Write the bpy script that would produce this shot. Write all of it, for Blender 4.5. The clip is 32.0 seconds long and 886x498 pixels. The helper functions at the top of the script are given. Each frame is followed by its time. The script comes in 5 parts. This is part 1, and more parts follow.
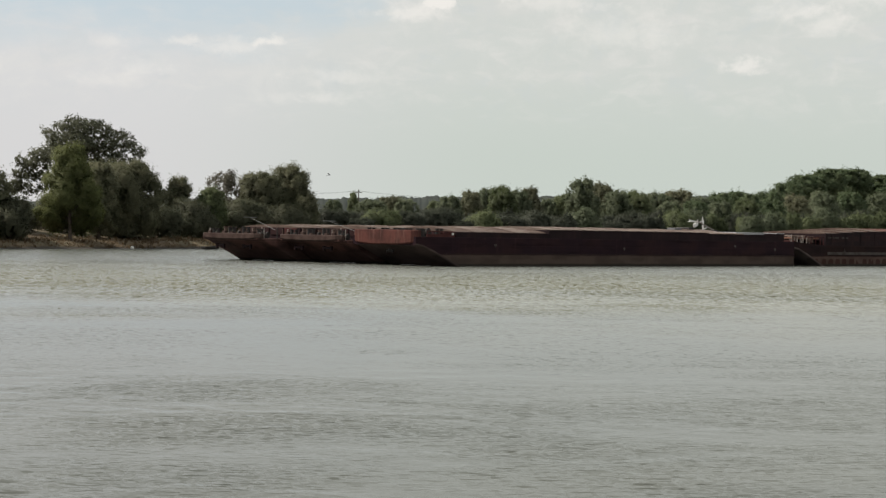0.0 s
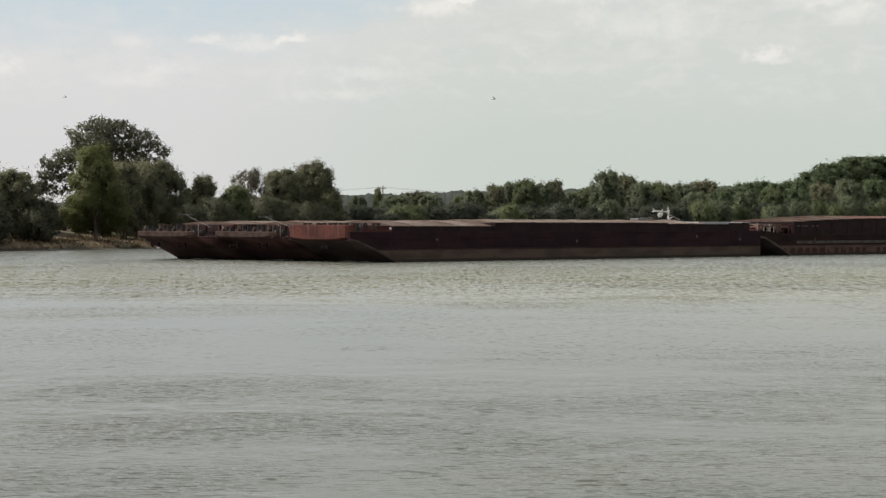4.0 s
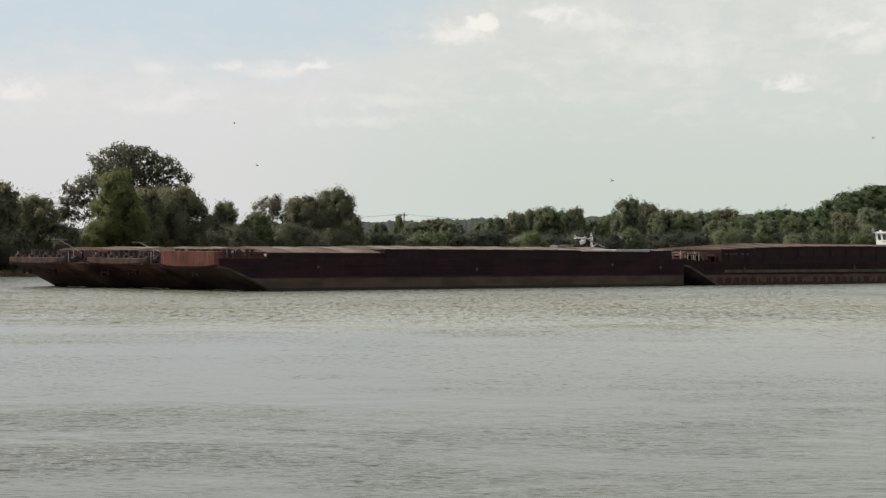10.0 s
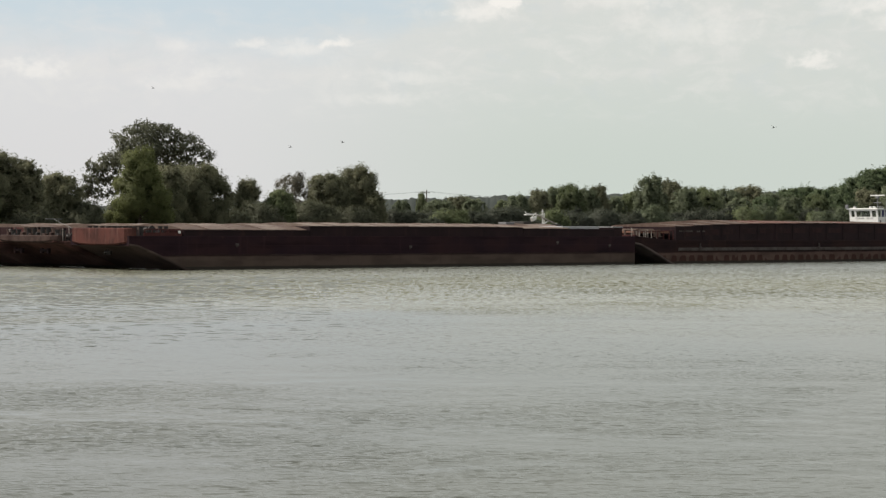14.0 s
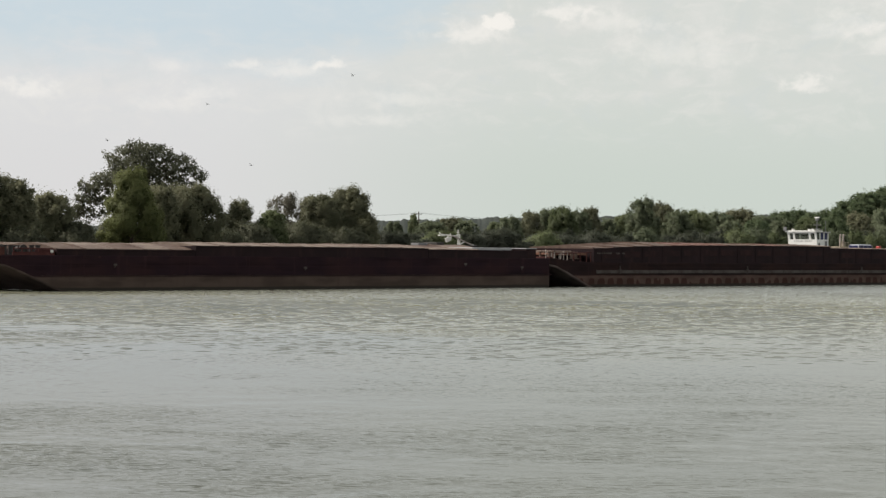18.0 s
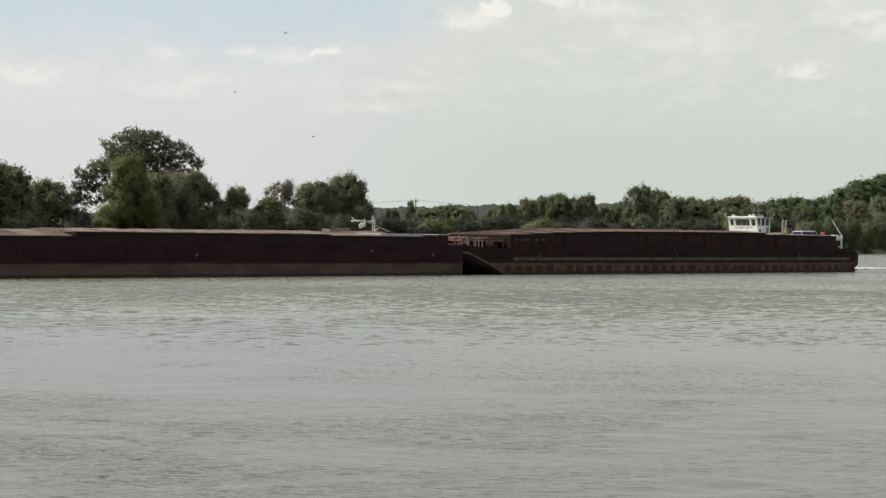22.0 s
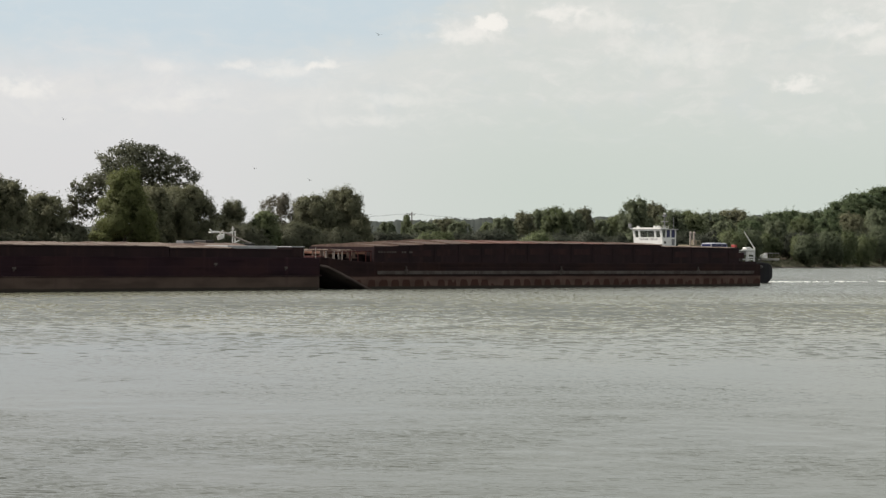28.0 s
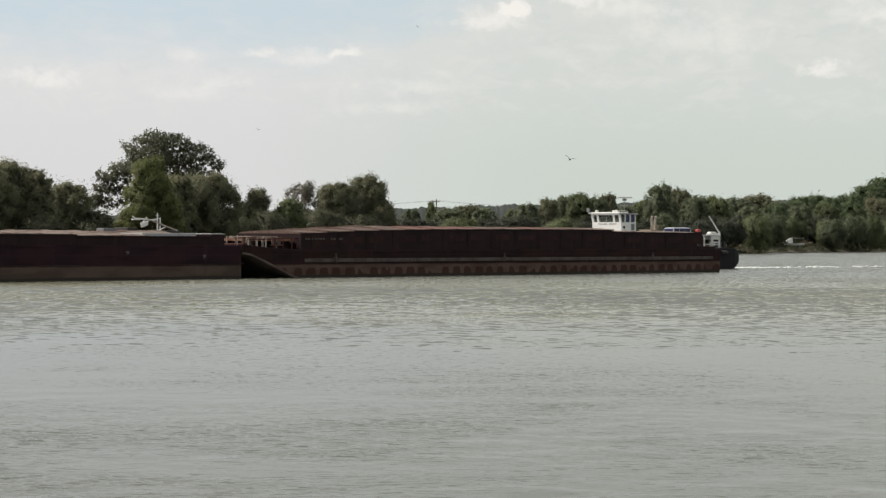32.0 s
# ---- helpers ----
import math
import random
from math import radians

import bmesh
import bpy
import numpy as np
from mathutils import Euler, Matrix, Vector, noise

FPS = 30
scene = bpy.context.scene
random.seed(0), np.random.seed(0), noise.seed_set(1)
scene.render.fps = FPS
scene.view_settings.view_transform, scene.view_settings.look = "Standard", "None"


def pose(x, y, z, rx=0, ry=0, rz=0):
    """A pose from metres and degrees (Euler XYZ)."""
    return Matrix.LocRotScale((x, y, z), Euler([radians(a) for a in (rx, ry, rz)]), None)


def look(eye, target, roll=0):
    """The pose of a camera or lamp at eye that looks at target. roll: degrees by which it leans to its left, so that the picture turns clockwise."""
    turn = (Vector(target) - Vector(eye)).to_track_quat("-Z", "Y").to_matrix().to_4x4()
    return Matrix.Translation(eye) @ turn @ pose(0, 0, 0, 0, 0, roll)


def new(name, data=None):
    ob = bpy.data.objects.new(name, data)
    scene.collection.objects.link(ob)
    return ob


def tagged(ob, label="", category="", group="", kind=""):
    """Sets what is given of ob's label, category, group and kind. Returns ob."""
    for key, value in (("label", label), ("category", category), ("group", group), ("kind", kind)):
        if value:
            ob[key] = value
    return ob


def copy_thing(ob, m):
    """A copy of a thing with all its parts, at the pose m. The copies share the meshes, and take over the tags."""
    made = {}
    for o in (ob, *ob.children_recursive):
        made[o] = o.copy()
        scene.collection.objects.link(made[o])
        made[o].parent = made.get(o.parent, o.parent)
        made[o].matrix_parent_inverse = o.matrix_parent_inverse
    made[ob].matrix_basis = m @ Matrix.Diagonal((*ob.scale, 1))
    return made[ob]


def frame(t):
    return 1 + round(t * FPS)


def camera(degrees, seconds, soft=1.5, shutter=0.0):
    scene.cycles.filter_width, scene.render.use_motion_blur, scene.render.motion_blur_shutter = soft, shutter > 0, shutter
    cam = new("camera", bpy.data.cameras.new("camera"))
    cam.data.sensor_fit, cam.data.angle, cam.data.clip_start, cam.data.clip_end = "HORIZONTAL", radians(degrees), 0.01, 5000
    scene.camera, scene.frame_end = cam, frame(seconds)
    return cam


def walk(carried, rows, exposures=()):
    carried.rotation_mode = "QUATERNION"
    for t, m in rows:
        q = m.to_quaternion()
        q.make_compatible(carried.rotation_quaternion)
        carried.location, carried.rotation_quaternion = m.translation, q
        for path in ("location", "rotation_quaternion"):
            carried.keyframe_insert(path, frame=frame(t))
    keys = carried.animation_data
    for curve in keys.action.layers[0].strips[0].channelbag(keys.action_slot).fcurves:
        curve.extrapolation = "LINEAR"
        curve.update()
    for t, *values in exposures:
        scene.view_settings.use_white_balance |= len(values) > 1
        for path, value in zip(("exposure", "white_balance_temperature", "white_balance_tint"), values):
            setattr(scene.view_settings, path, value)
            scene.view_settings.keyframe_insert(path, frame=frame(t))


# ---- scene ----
# The camera stands on the near bank, hand-held, and sways a little.
EYE = 3.5
EXPOSURE = 0.0
cam = camera(25.76, 32.0, 1.36)
walk(cam, [(t, pose(0, 0, EYE, 90 + tilt, 0, -pan) @ pose(0, 0, 0, 0, 0, lean)) for t, pan, tilt, lean in [
    (0, 1.641, -0.592, 1.026), (0.5, 1.476, -0.767, 1.042), (1, 0.884, -0.701, 1.28), (1.5, 0.589, -0.784, 0.971),
    (2, 0.99, -0.866, 0.194), (2.5, 0.889, -0.838, 0.183), (3, 0.885, -0.856, 0.073), (3.5, 0.911, -0.809, 0.088),
    (5.5, 0.682, -0.7, 0.243), (6, 0.567, -0.782, 0.379), (6.5, 0.444, -0.79, 0.486), (7, 0.487, -0.624, 0.38),
    (7.5, 0.431, -0.43, 0.19), (8, 0.179, -0.332, 0.413), (8.5, -0.071, -0.354, 0.191), (9, -0.028, -0.267, 0.096),
    (9.5, 0.116, -0.122, 0.215), (10, 0.274, 0.046, 0.3), (10.5, 0.351, -0.067, 0.123), (11, 0.302, -0.13, 0.295),
    (11.5, 0.234, -0.169, 0.401), (12, 0.077, -0.441, 0.305), (12.5, -0.533, -0.578, 0.548), (13, -0.682, -0.578, 0.655),
    (13.5, -0.622, -0.558, 0.41), (14, -0.39, -0.625, 0.302), (14.5, -0.441, -0.556, 0.615), (16.5, -0.233, -0.266, 0.591),
    (17, -0.163, -0.095, 0.393), (17.5, -0.239, 0.077, 0.478), (18, -0.156, 0.013, 0.583), (18.5, -0.155, -0.087, 0.506),
    (19, -0.084, -0.158, 0.623), (19.5, -0.057, -0.159, 0.5), (20, -0.029, -0.153, 0.676), (20.5, -0.02, -0.254, 0.688),
    (21, -0.027, -0.239, 0.79), (21.5, -0.102, -0.39, 0.699), (22, -0.065, -0.367, 0.59), (22.5, 0.007, -0.267, 0.632),
    (23, 0.058, -0.188, 0.824), (23.5, 0.045, -0.29, 0.79), (24, 0, -0.276, 0.894), (24.5, -0.024, -0.245, 0.894),
    (26.5, 0.078, -0.135, 0.595), (27, 0.244, -0.018, 0.246), (27.5, 0.22, -0.017, 0.412), (28, 0.047, 0.034, 0.554),
    (28.5, 0.025, 0.129, 0.291), (29, -0.012, 0.132, 0.366), (29.5, -0.172, 0.152, 0.319), (30, -0.158, 0.191, 0.262),
    (30.5, -0.152, 0.184, 0.165), (31, -0.287, 0.087, 0.3), (31.5, -0.493, -0.147, 0.037), (32, -0.681, -0.36, 0.229),
]], [(0, EXPOSURE - 0.06), (3, EXPOSURE - 0.05), (6, EXPOSURE), (32, EXPOSURE)])

# ---- world and sun ----
SUN_AZ, SUN_EL = radians(-86), radians(45)      # azimuth from +y towards +x


def build_world():
    world = bpy.data.worlds.new("sky")
    scene.world = world
    world.use_nodes = True
    nt = world.node_tree
    nt.nodes.clear()
    n, l = nt.nodes.new, nt.links.new

    def math_node(op, a, b=None, c=None, clamp=False):
        m = n("ShaderNodeMath")
        m.operation, m.use_clamp = op, clamp
        for k, v in enumerate((a, b, c)):
            if v is None:
                continue
            if isinstance(v, (int, float)):
                m.inputs[k].default_value = v
            else:
                l(v, m.inputs[k])
        return m.outputs[0]

    def mix(fac, a, b):
        m = n("ShaderNodeMix")
        m.data_type = "RGBA"
        for sock, v in ((m.inputs[0], fac), (m.inputs[6], a), (m.inputs[7], b)):
            if isinstance(v, tuple):
                sock.default_value = (*v, 1)
            elif isinstance(v, (int, float)):
                sock.default_value = v
            else:
                l(v, sock)
        return m.outputs[2]

    sky = n("ShaderNodeTexSky")
    sky.sky_type, sky.sun_disc = "NISHITA", False
    sky.sun_elevation, sky.sun_rotation = SUN_EL, SUN_AZ
    sky.dust_density, sky.air_density = 3.0, 1.2
    co = n("ShaderNodeTexCoord")
    sep = n("ShaderNodeSeparateXYZ")
    l(co.outputs["Generated"], sep.inputs[0])
    az = math_node("MULTIPLY", math_node("ARCTAN2", sep.outputs[0], sep.outputs[1]), 57.3)
    el = math_node("MULTIPLY", math_node("ARCSINE", sep.outputs[2]), 57.3)
    flat = n("ShaderNodeCombineXYZ")
    l(az, flat.inputs[0]), l(math_node("MULTIPLY", el, 2.6), flat.inputs[1])

    def fbm(scale, detail, rough, dist=0.0, offset=0.0, src=None):
        t = n("ShaderNodeTexNoise")
        t.inputs["Scale"].default_value, t.inputs["Detail"].default_value = scale, detail
        t.inputs["Roughness"].default_value, t.inputs["Distortion"].default_value = rough, dist
        mp = n("ShaderNodeMapping")
        mp.inputs["Location"].default_value = (offset, offset * 0.7, 0)
        l((src or flat).outputs[0], mp.inputs[0]), l(mp.outputs[0], t.inputs[0])
        return t.outputs[0]

    def ramp(v, a, b):
        m = n("ShaderNodeMapRange")
        m.interpolation_type = "SMOOTHSTEP"
        l(v, m.inputs[0])
        m.inputs[1].default_value, m.inputs[2].default_value = a, b
        return m.outputs[0]

    wisps = fbm(0.9, 6, 0.54, 0.5, 3.0)
    tall = n("ShaderNodeCombineXYZ")
    l(az, tall.inputs[0]), l(math_node("MULTIPLY", el, 1.25), tall.inputs[1])
    tufts = fbm(1.7, 5, 0.5, 0.5, 13.0, tall)
    broad = fbm(0.16, 5, 0.55, 0.2, 7.0)

    fine = fbm(3.4, 6, 0.58, 0.3, 31.0, tall)

    def puff(a, e, wa, we, soft):
        # one cloud: a billowing heap over a flatter base, degrees
        da = math_node("DIVIDE", math_node("SUBTRACT", az, a), wa)
        de = math_node("DIVIDE", math_node("SUBTRACT", el, e), we)
        de = math_node("MAXIMUM", de, math_node("MULTIPLY", de, -1.7))
        r = math_node("SQRT", math_node("ADD", math_node("MULTIPLY", da, da), math_node("MULTIPLY", de, de)))
        ragged = math_node("ADD", r, math_node("MULTIPLY", math_node("SUBTRACT", tufts, 0.5), 2.4))
        ragged = math_node("ADD", ragged, math_node("MULTIPLY", math_node("SUBTRACT", fine, 0.5), 1.5))
        return math_node("SUBTRACT", 1.0, ramp(ragged, 0.75 - soft, 1.05 + 0.6 * soft))

    clear = mix(0.8, sky.outputs[0], (6.1, 7.35, 8.2))
    left = math_node("SUBTRACT", 1.0, ramp(az, -9.0, 4.0))
    low = mix(left, (5.98, 6.52, 6.0), (7.05, 7.0, 7.0))
    high = mix(left, (6.7, 6.95, 6.6), (7.3, 7.35, 7.35))
    haze = mix(ramp(el, 1.5, 6.0), low, high)
    # the blue gap at the upper left, its edge ragged and rising to the right
    edge = math_node("ADD", el, math_node("MULTIPLY", math_node("SUBTRACT", broad, 0.5), 3.0))
    edge = math_node("ADD", edge, math_node("MULTIPLY", math_node("SUBTRACT", wisps, 0.5), 1.6))
    edge = math_node("SUBTRACT", edge, math_node("MULTIPLY", ramp(az, -3.0, 3.0), 2.6))
    gap = math_node("MULTIPLY", ramp(edge, 4.7, 6.5), math_node("SUBTRACT", 1.0, math_node("MULTIPLY", ramp(az, 9.0, 13.0), 0.6)))
    gap = math_node("MULTIPLY", gap, math_node("SUBTRACT", 1.0, math_node("MULTIPLY", ramp(el, 7.6, 10.5), 0.85)))
    base = mix(math_node("MULTIPLY", gap, 0.78), haze, clear)
    veiled = math_node("SUBTRACT", 1.0, math_node("MULTIPLY", gap, 0.75))
    streaks = math_node("MULTIPLY", ramp(wisps, 0.48, 0.74), ramp(el, 2.4, 4.6))
    base = mix(math_node("MULTIPLY", math_node("MULTIPLY", streaks, veiled), 0.4), base, (7.9, 7.75, 7.4))
    veils = math_node("MULTIPLY", ramp(fbm(0.3, 8, 0.6, 0.4, 21.0), 0.45, 0.7), ramp(el, 3.0, 5.5))
    base = mix(math_node("MULTIPLY", math_node("MULTIPLY", veils, veiled), 0.35), base, (7.7, 7.5, 7.2))
    # the cloud sheet is mottled: paler tufts, bluish-grey thin places
    mottle = fbm(0.75, 8, 0.62, 0.6, 41.0, tall)
    shown = math_node("MULTIPLY", ramp(el, 2.6, 4.6), veiled)
    base = mix(math_node("MULTIPLY", math_node("MULTIPLY", ramp(mottle, 0.5, 0.72), shown), 0.4), base, (8.0, 7.9, 7.55))
    base = mix(math_node("MULTIPLY", math_node("MULTIPLY", ramp(mottle, 0.5, 0.3), shown), 0.3), base, (6.1, 6.6, 6.7))
    heaps = ((1.5, 6.68, 0.5, 0.36, 1.0, 0.3), (0.7, 6.35, 1.0, 0.4, 0.75, 0.8), (3.4, 6.95, 0.8, 0.3, 0.7, 0.7), (4.6, 6.7, 1.3, 0.4, 0.5, 0.9), (10.35, 4.85, 0.6, 0.33, 0.75, 0.6),
             (11.6, 6.5, 0.9, 0.5, 0.5, 0.9), (12.7, 6.1, 0.7, 0.5, 0.55, 0.9), (13.8, 6.9, 1.4, 0.7, 0.5, 0.9), (-12.4, 4.5, 1.0, 0.33, 0.7, 0.8))
    scraps = ((-3.6, 5.4, 0.5, 0.18, 0.85, 0.6), (-4.7, 5.2, 0.9, 0.3, 0.5, 0.9), (-6.1, 5.35, 0.4, 0.2, 0.6, 0.7), (-8.3, 5.25, 0.7, 0.28, 0.35, 0.9), (-7.2, 4.55, 0.8, 0.3, 0.4, 0.9),
              (-8.2, 4.15, 1.0, 0.3, 0.3, 0.9), (-1.5, 4.4, 1.2, 0.34, 0.4, 0.9), (-3.2, 3.75, 0.6, 0.24, 0.25, 0.9), (-1.9, 3.75, 0.7, 0.24, 0.4, 0.9), (6.9, 5.8, 2.0, 0.6, 0.4, 0.9))
    for a, e, wa, we, s, soft in heaps + scraps:
        base = mix(math_node("MULTIPLY", puff(a, e, wa, we, soft), s * 0.9), base, (9.2, 8.9, 8.4))
    bg = n("ShaderNodeBackground")
    bg.inputs[1].default_value = 0.1
    out = n("ShaderNodeOutputWorld")
    l(base, bg.inputs[0]), l(bg.outputs[0], out.inputs[0])


build_world()
sun_data = bpy.data.lights.new("sun", "SUN")
sun_data.energy, sun_data.angle, sun_data.color = 4.6, radians(1.5), (1.0, 0.93, 0.82)
sun = new("sun", sun_data)
sun_way = Vector((math.sin(SUN_AZ) * math.cos(SUN_EL), math.cos(SUN_AZ) * math.cos(SUN_EL), math.sin(SUN_EL)))
sun.matrix_world = look(sun_way * 300, (0, 0, 0))


# ---- materials ----
class Nodes:
    """Short forms for building one material's nodes."""

    def __init__(self, name):
        self.mat = bpy.data.materials.new(name)
        self.mat.use_nodes = True
        self.nt = self.mat.node_tree
        self.bsdf = self.nt.nodes["Principled BSDF"]
        self.co = self.nt.nodes.new("ShaderNodeTexCoord").outputs["Object"]

    def put(self, v, sock):
        if isinstance(v, tuple):
            sock.default_value = (*v, 1) if len(v) == 3 and sock.type == "RGBA" else v
        elif isinstance(v, (int, float)):
            sock.default_value = v
        else:
            self.nt.links.new(v, sock)

    def set(self, **kw):
        names = dict(color="Base Color", rough="Roughness", metal="Metallic", normal="Normal", ior="IOR", spec="Specular IOR Level")
        for k, v in kw.items():
            self.put(v, self.bsdf.inputs[names[k]])
        return self

    def noise(self, scale, detail=4, rough=0.55, stretch=(1, 1, 1), dist=0.0, turn=0.0, src=None):
        mp = self.nt.nodes.new("ShaderNodeMapping")
        mp.inputs["Scale"].default_value = stretch
        mp.inputs["Rotation"].default_value = (0, 0, turn)
        self.put(src or self.co, mp.inputs[0])
        t = self.nt.nodes.new("ShaderNodeTexNoise")
        self.put(mp.outputs[0], t.inputs["Vector"])
        for k, v in (("Scale", scale), ("Detail", detail), ("Roughness", rough), ("Distortion", dist)):
            t.inputs[k].default_value = v
        return t.outputs[0]

    def math(self, op, a, b=0.0, clamp=False):
        m = self.nt.nodes.new("ShaderNodeMath")
        m.operation, m.use_clamp = op, clamp
        self.put(a, m.inputs[0]), self.put(b, m.inputs[1])
        return m.outputs[0]

    def ramp(self, v, a, b, lo=0.0, hi=1.0):
        m = self.nt.nodes.new("ShaderNodeMapRange")
        m.interpolation_type = "SMOOTHSTEP"
        self.put(v, m.inputs[0])
        for k, x in enumerate((a, b, lo, hi)):
            m.inputs[k + 1].default_value = x
        return m.outputs[0]

    def mix(self, fac, a, b):
        m = self.nt.nodes.new("ShaderNodeMix")
        m.data_type = "RGBA"
        self.put(fac, m.inputs[0]), self.put(a, m.inputs[6]), self.put(b, m.inputs[7])
        return m.outputs[2]

    def bump(self, h, strength, distance):
        b = self.nt.nodes.new("ShaderNodeBump")
        b.inputs["Strength"].default_value, b.inputs["Distance"].default_value = strength, distance
        self.put(h, b.inputs["Height"])
        return b.outputs[0]

    def axis(self, k):
        s = self.nt.nodes.new("ShaderNodeSeparateXYZ")
        self.put(self.co, s.inputs[0])
        return s.outputs[k]

    def random(self, island=False):
        if island:
            return self.nt.nodes.new("ShaderNodeNewGeometry").outputs["Random Per Island"]
        return self.nt.nodes.new("ShaderNodeObjectInfo").outputs["Random"]


def worn(name, base, dark, light, scale=1.5, rough=0.7, bump=0.01, metal=0.0, streak=True):
    """Weathered painted or bare surface: broad stains, fine grain, runs down the sides."""
    m = Nodes(name)
    stains = m.ramp(m.noise(scale * 0.35, 5, 0.6), 0.35, 0.68)
    grain = m.noise(scale * 9, 6, 0.65)
    c = m.mix(stains, base, dark)
    if streak:
        runs = m.ramp(m.noise(scale, 5, 0.6, (1.6, 1.6, 0.12)), 0.52, 0.72)
        c = m.mix(m.math("MULTIPLY", runs, 0.6), c, light)
    c = m.mix(m.ramp(grain, 0.5, 0.8, 0.0, 0.5), c, light)
    m.set(color=c, rough=m.ramp(grain, 0.3, 0.7, rough - 0.12, min(rough + 0.12, 1.0)), metal=metal, spec=0.08,
          normal=m.bump(m.math("ADD", grain, m.noise(scale * 2, 4)), 0.5, bump))
    return m.mat


def hull_paint(name, upper, band, rust, blotches, bottom=None):
    """Side of a barge: dark upper strakes, a scrubbed pale belt along the waterline, wet below it."""
    m = Nodes(name)
    z = m.math("ADD", m.axis(2), m.math("MULTIPLY", m.math("SUBTRACT", m.noise(0.35, 4, 0.6, (1, 1, 0.2)), 0.5), 0.22))
    broad = m.noise(0.25, 5, 0.6, (1, 1, 1.5))
    plates = m.noise(0.9, 3, 0.5, (0.35, 1, 1.2))
    runs = m.noise(1.1, 6, 0.6, (1.5, 1.5, 0.1))
    grain = m.noise(12, 5, 0.65)
    up = m.mix(m.ramp(broad, 0.4, 0.65), upper, rust)
    up = m.mix(m.ramp(m.noise(0.6, 4, 0.6, (0.25, 1, 2.2)), 0.5, 0.7, 0, 0.7), up, tuple(0.5 * x for x in upper))
    # plate seams, courses of dulled and scraped steel
    seam = m.ramp(m.math("ABSOLUTE", m.math("SUBTRACT", m.math("FRACT", m.math("MULTIPLY", m.axis(0), 0.1667)), 0.5)), 0.488, 0.497)
    lap = m.ramp(m.math("ABSOLUTE", m.math("SUBTRACT", m.axis(2), 1.95)), 0.05, 0.02)
    up = m.mix(m.math("MULTIPLY", m.math("ADD", seam, lap, True), 0.22), up, tuple(1.7 * x for x in rust))
    up = m.mix(m.ramp(runs, 0.55, 0.75, 0, 0.6), up, tuple(1.5 * x for x in rust))
    bd = m.mix(m.ramp(plates, 0.4, 0.65), band, tuple(0.72 * x for x in band))
    bd = m.mix(m.ramp(runs, 0.5, 0.7, 0, 0.5), bd, tuple(0.6 * x + 0.4 * y for x, y in zip(band, upper)))
    if blotches:
        # rust blooms: a row of rounded stains that rise from the waterline, of uneven height
        f = m.math("FRACT", m.math("ADD", m.math("MULTIPLY", m.axis(0), 0.72), m.math("MULTIPLY", m.noise(0.9, 2, 0.5, (1, 0.1, 0.1)), 0.9)))
        f = m.math("MULTIPLY", m.math("ABSOLUTE", m.math("SUBTRACT", f, 0.5)), 2.9)
        tall = m.math("MULTIPLY", m.math("SUBTRACT", 1.0, m.math("POWER", f, 6.0)), m.ramp(m.noise(0.5, 2, 0.5, (1, 0.1, 0.1)), 0.36, 0.46, 0.0, 0.56))
        tall = m.math("ADD", tall, m.math("MULTIPLY", m.math("SUBTRACT", m.noise(3.0, 4, 0.6), 0.5), 0.2))
        spots = m.ramp(m.math("SUBTRACT", m.math("ADD", tall, 0.30), m.axis(2)), -0.03, 0.09)
        bd = m.mix(m.math("MULTIPLY", spots, 0.75), bd, (0.040, 0.0170, 0.0130))
    c = m.mix(m.math("MULTIPLY", m.ramp(z, 1.0, 1.2), 1.0), bd, up)
    c = m.mix(m.ramp(z, 0.32, 0.16), c, (0.036, 0.031, 0.026))
    c = m.mix(m.ramp(grain, 0.55, 0.85, 0, 0.35), c, tuple(1.6 * x for x in rust))
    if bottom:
        # undersides painted paler, mottled, in place of light thrown up off the water
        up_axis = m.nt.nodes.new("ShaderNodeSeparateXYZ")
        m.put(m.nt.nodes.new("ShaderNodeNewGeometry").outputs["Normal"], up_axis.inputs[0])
        underlit = m.mix(m.ramp(broad, 0.4, 0.62), bottom, tuple(0.6 * x for x in bottom))
        c = m.mix(m.ramp(up_axis.outputs[2], -0.1, -0.3), c, underlit)
    m.set(color=c, rough=m.ramp(grain, 0.3, 0.7, 0.62, 0.86), spec=0.05, normal=m.bump(m.math("ADD", grain, plates), 0.4, 0.02))
    return m.mat


def foliage(name, a, b, c):
    """Leaves: each a tint of its own, boughs and whole trees a little apart, light through the thin ones."""
    m = Nodes(name)
    r = m.random(True)
    col = m.mix(r, a, b)
    col = m.mix(m.ramp(r, 0.8, 1.0, 0, 0.2), col, c)
    col = m.mix(m.ramp(m.noise(0.45, 3), 0.4, 0.65, 0, 0.4), col, c)
    col = m.mix(m.math("MULTIPLY", m.random(), 0.7), col, tuple(0.8 * x for x in a))
    m.set(color=col, rough=0.6, spec=0.22)
    thin = m.nt.nodes.new("ShaderNodeBsdfTranslucent")
    m.put(col, thin.inputs[0])
    both = m.nt.nodes.new("ShaderNodeMixShader")
    both.inputs[0].default_value = 0.46
    m.put(m.bsdf.outputs[0], both.inputs[1]), m.put(thin.outputs[0], both.inputs[2])
    m.put(both.outputs[0], m.nt.nodes["Material Output"].inputs[0])
    return m.mat


def plain(name, color, rough=0.5, metal=0.0, grime=(0.1, 0.09, 0.08), amount=0.35, spec=0.5):
    m = Nodes(name)
    g = m.ramp(m.noise(2.5, 5, 0.65), 0.45, 0.75, 0, amount)
    m.set(color=m.mix(g, color, grime), rough=rough, metal=metal, spec=spec, normal=m.bump(m.noise(20, 3), 0.15, 0.004))
    return m.mat


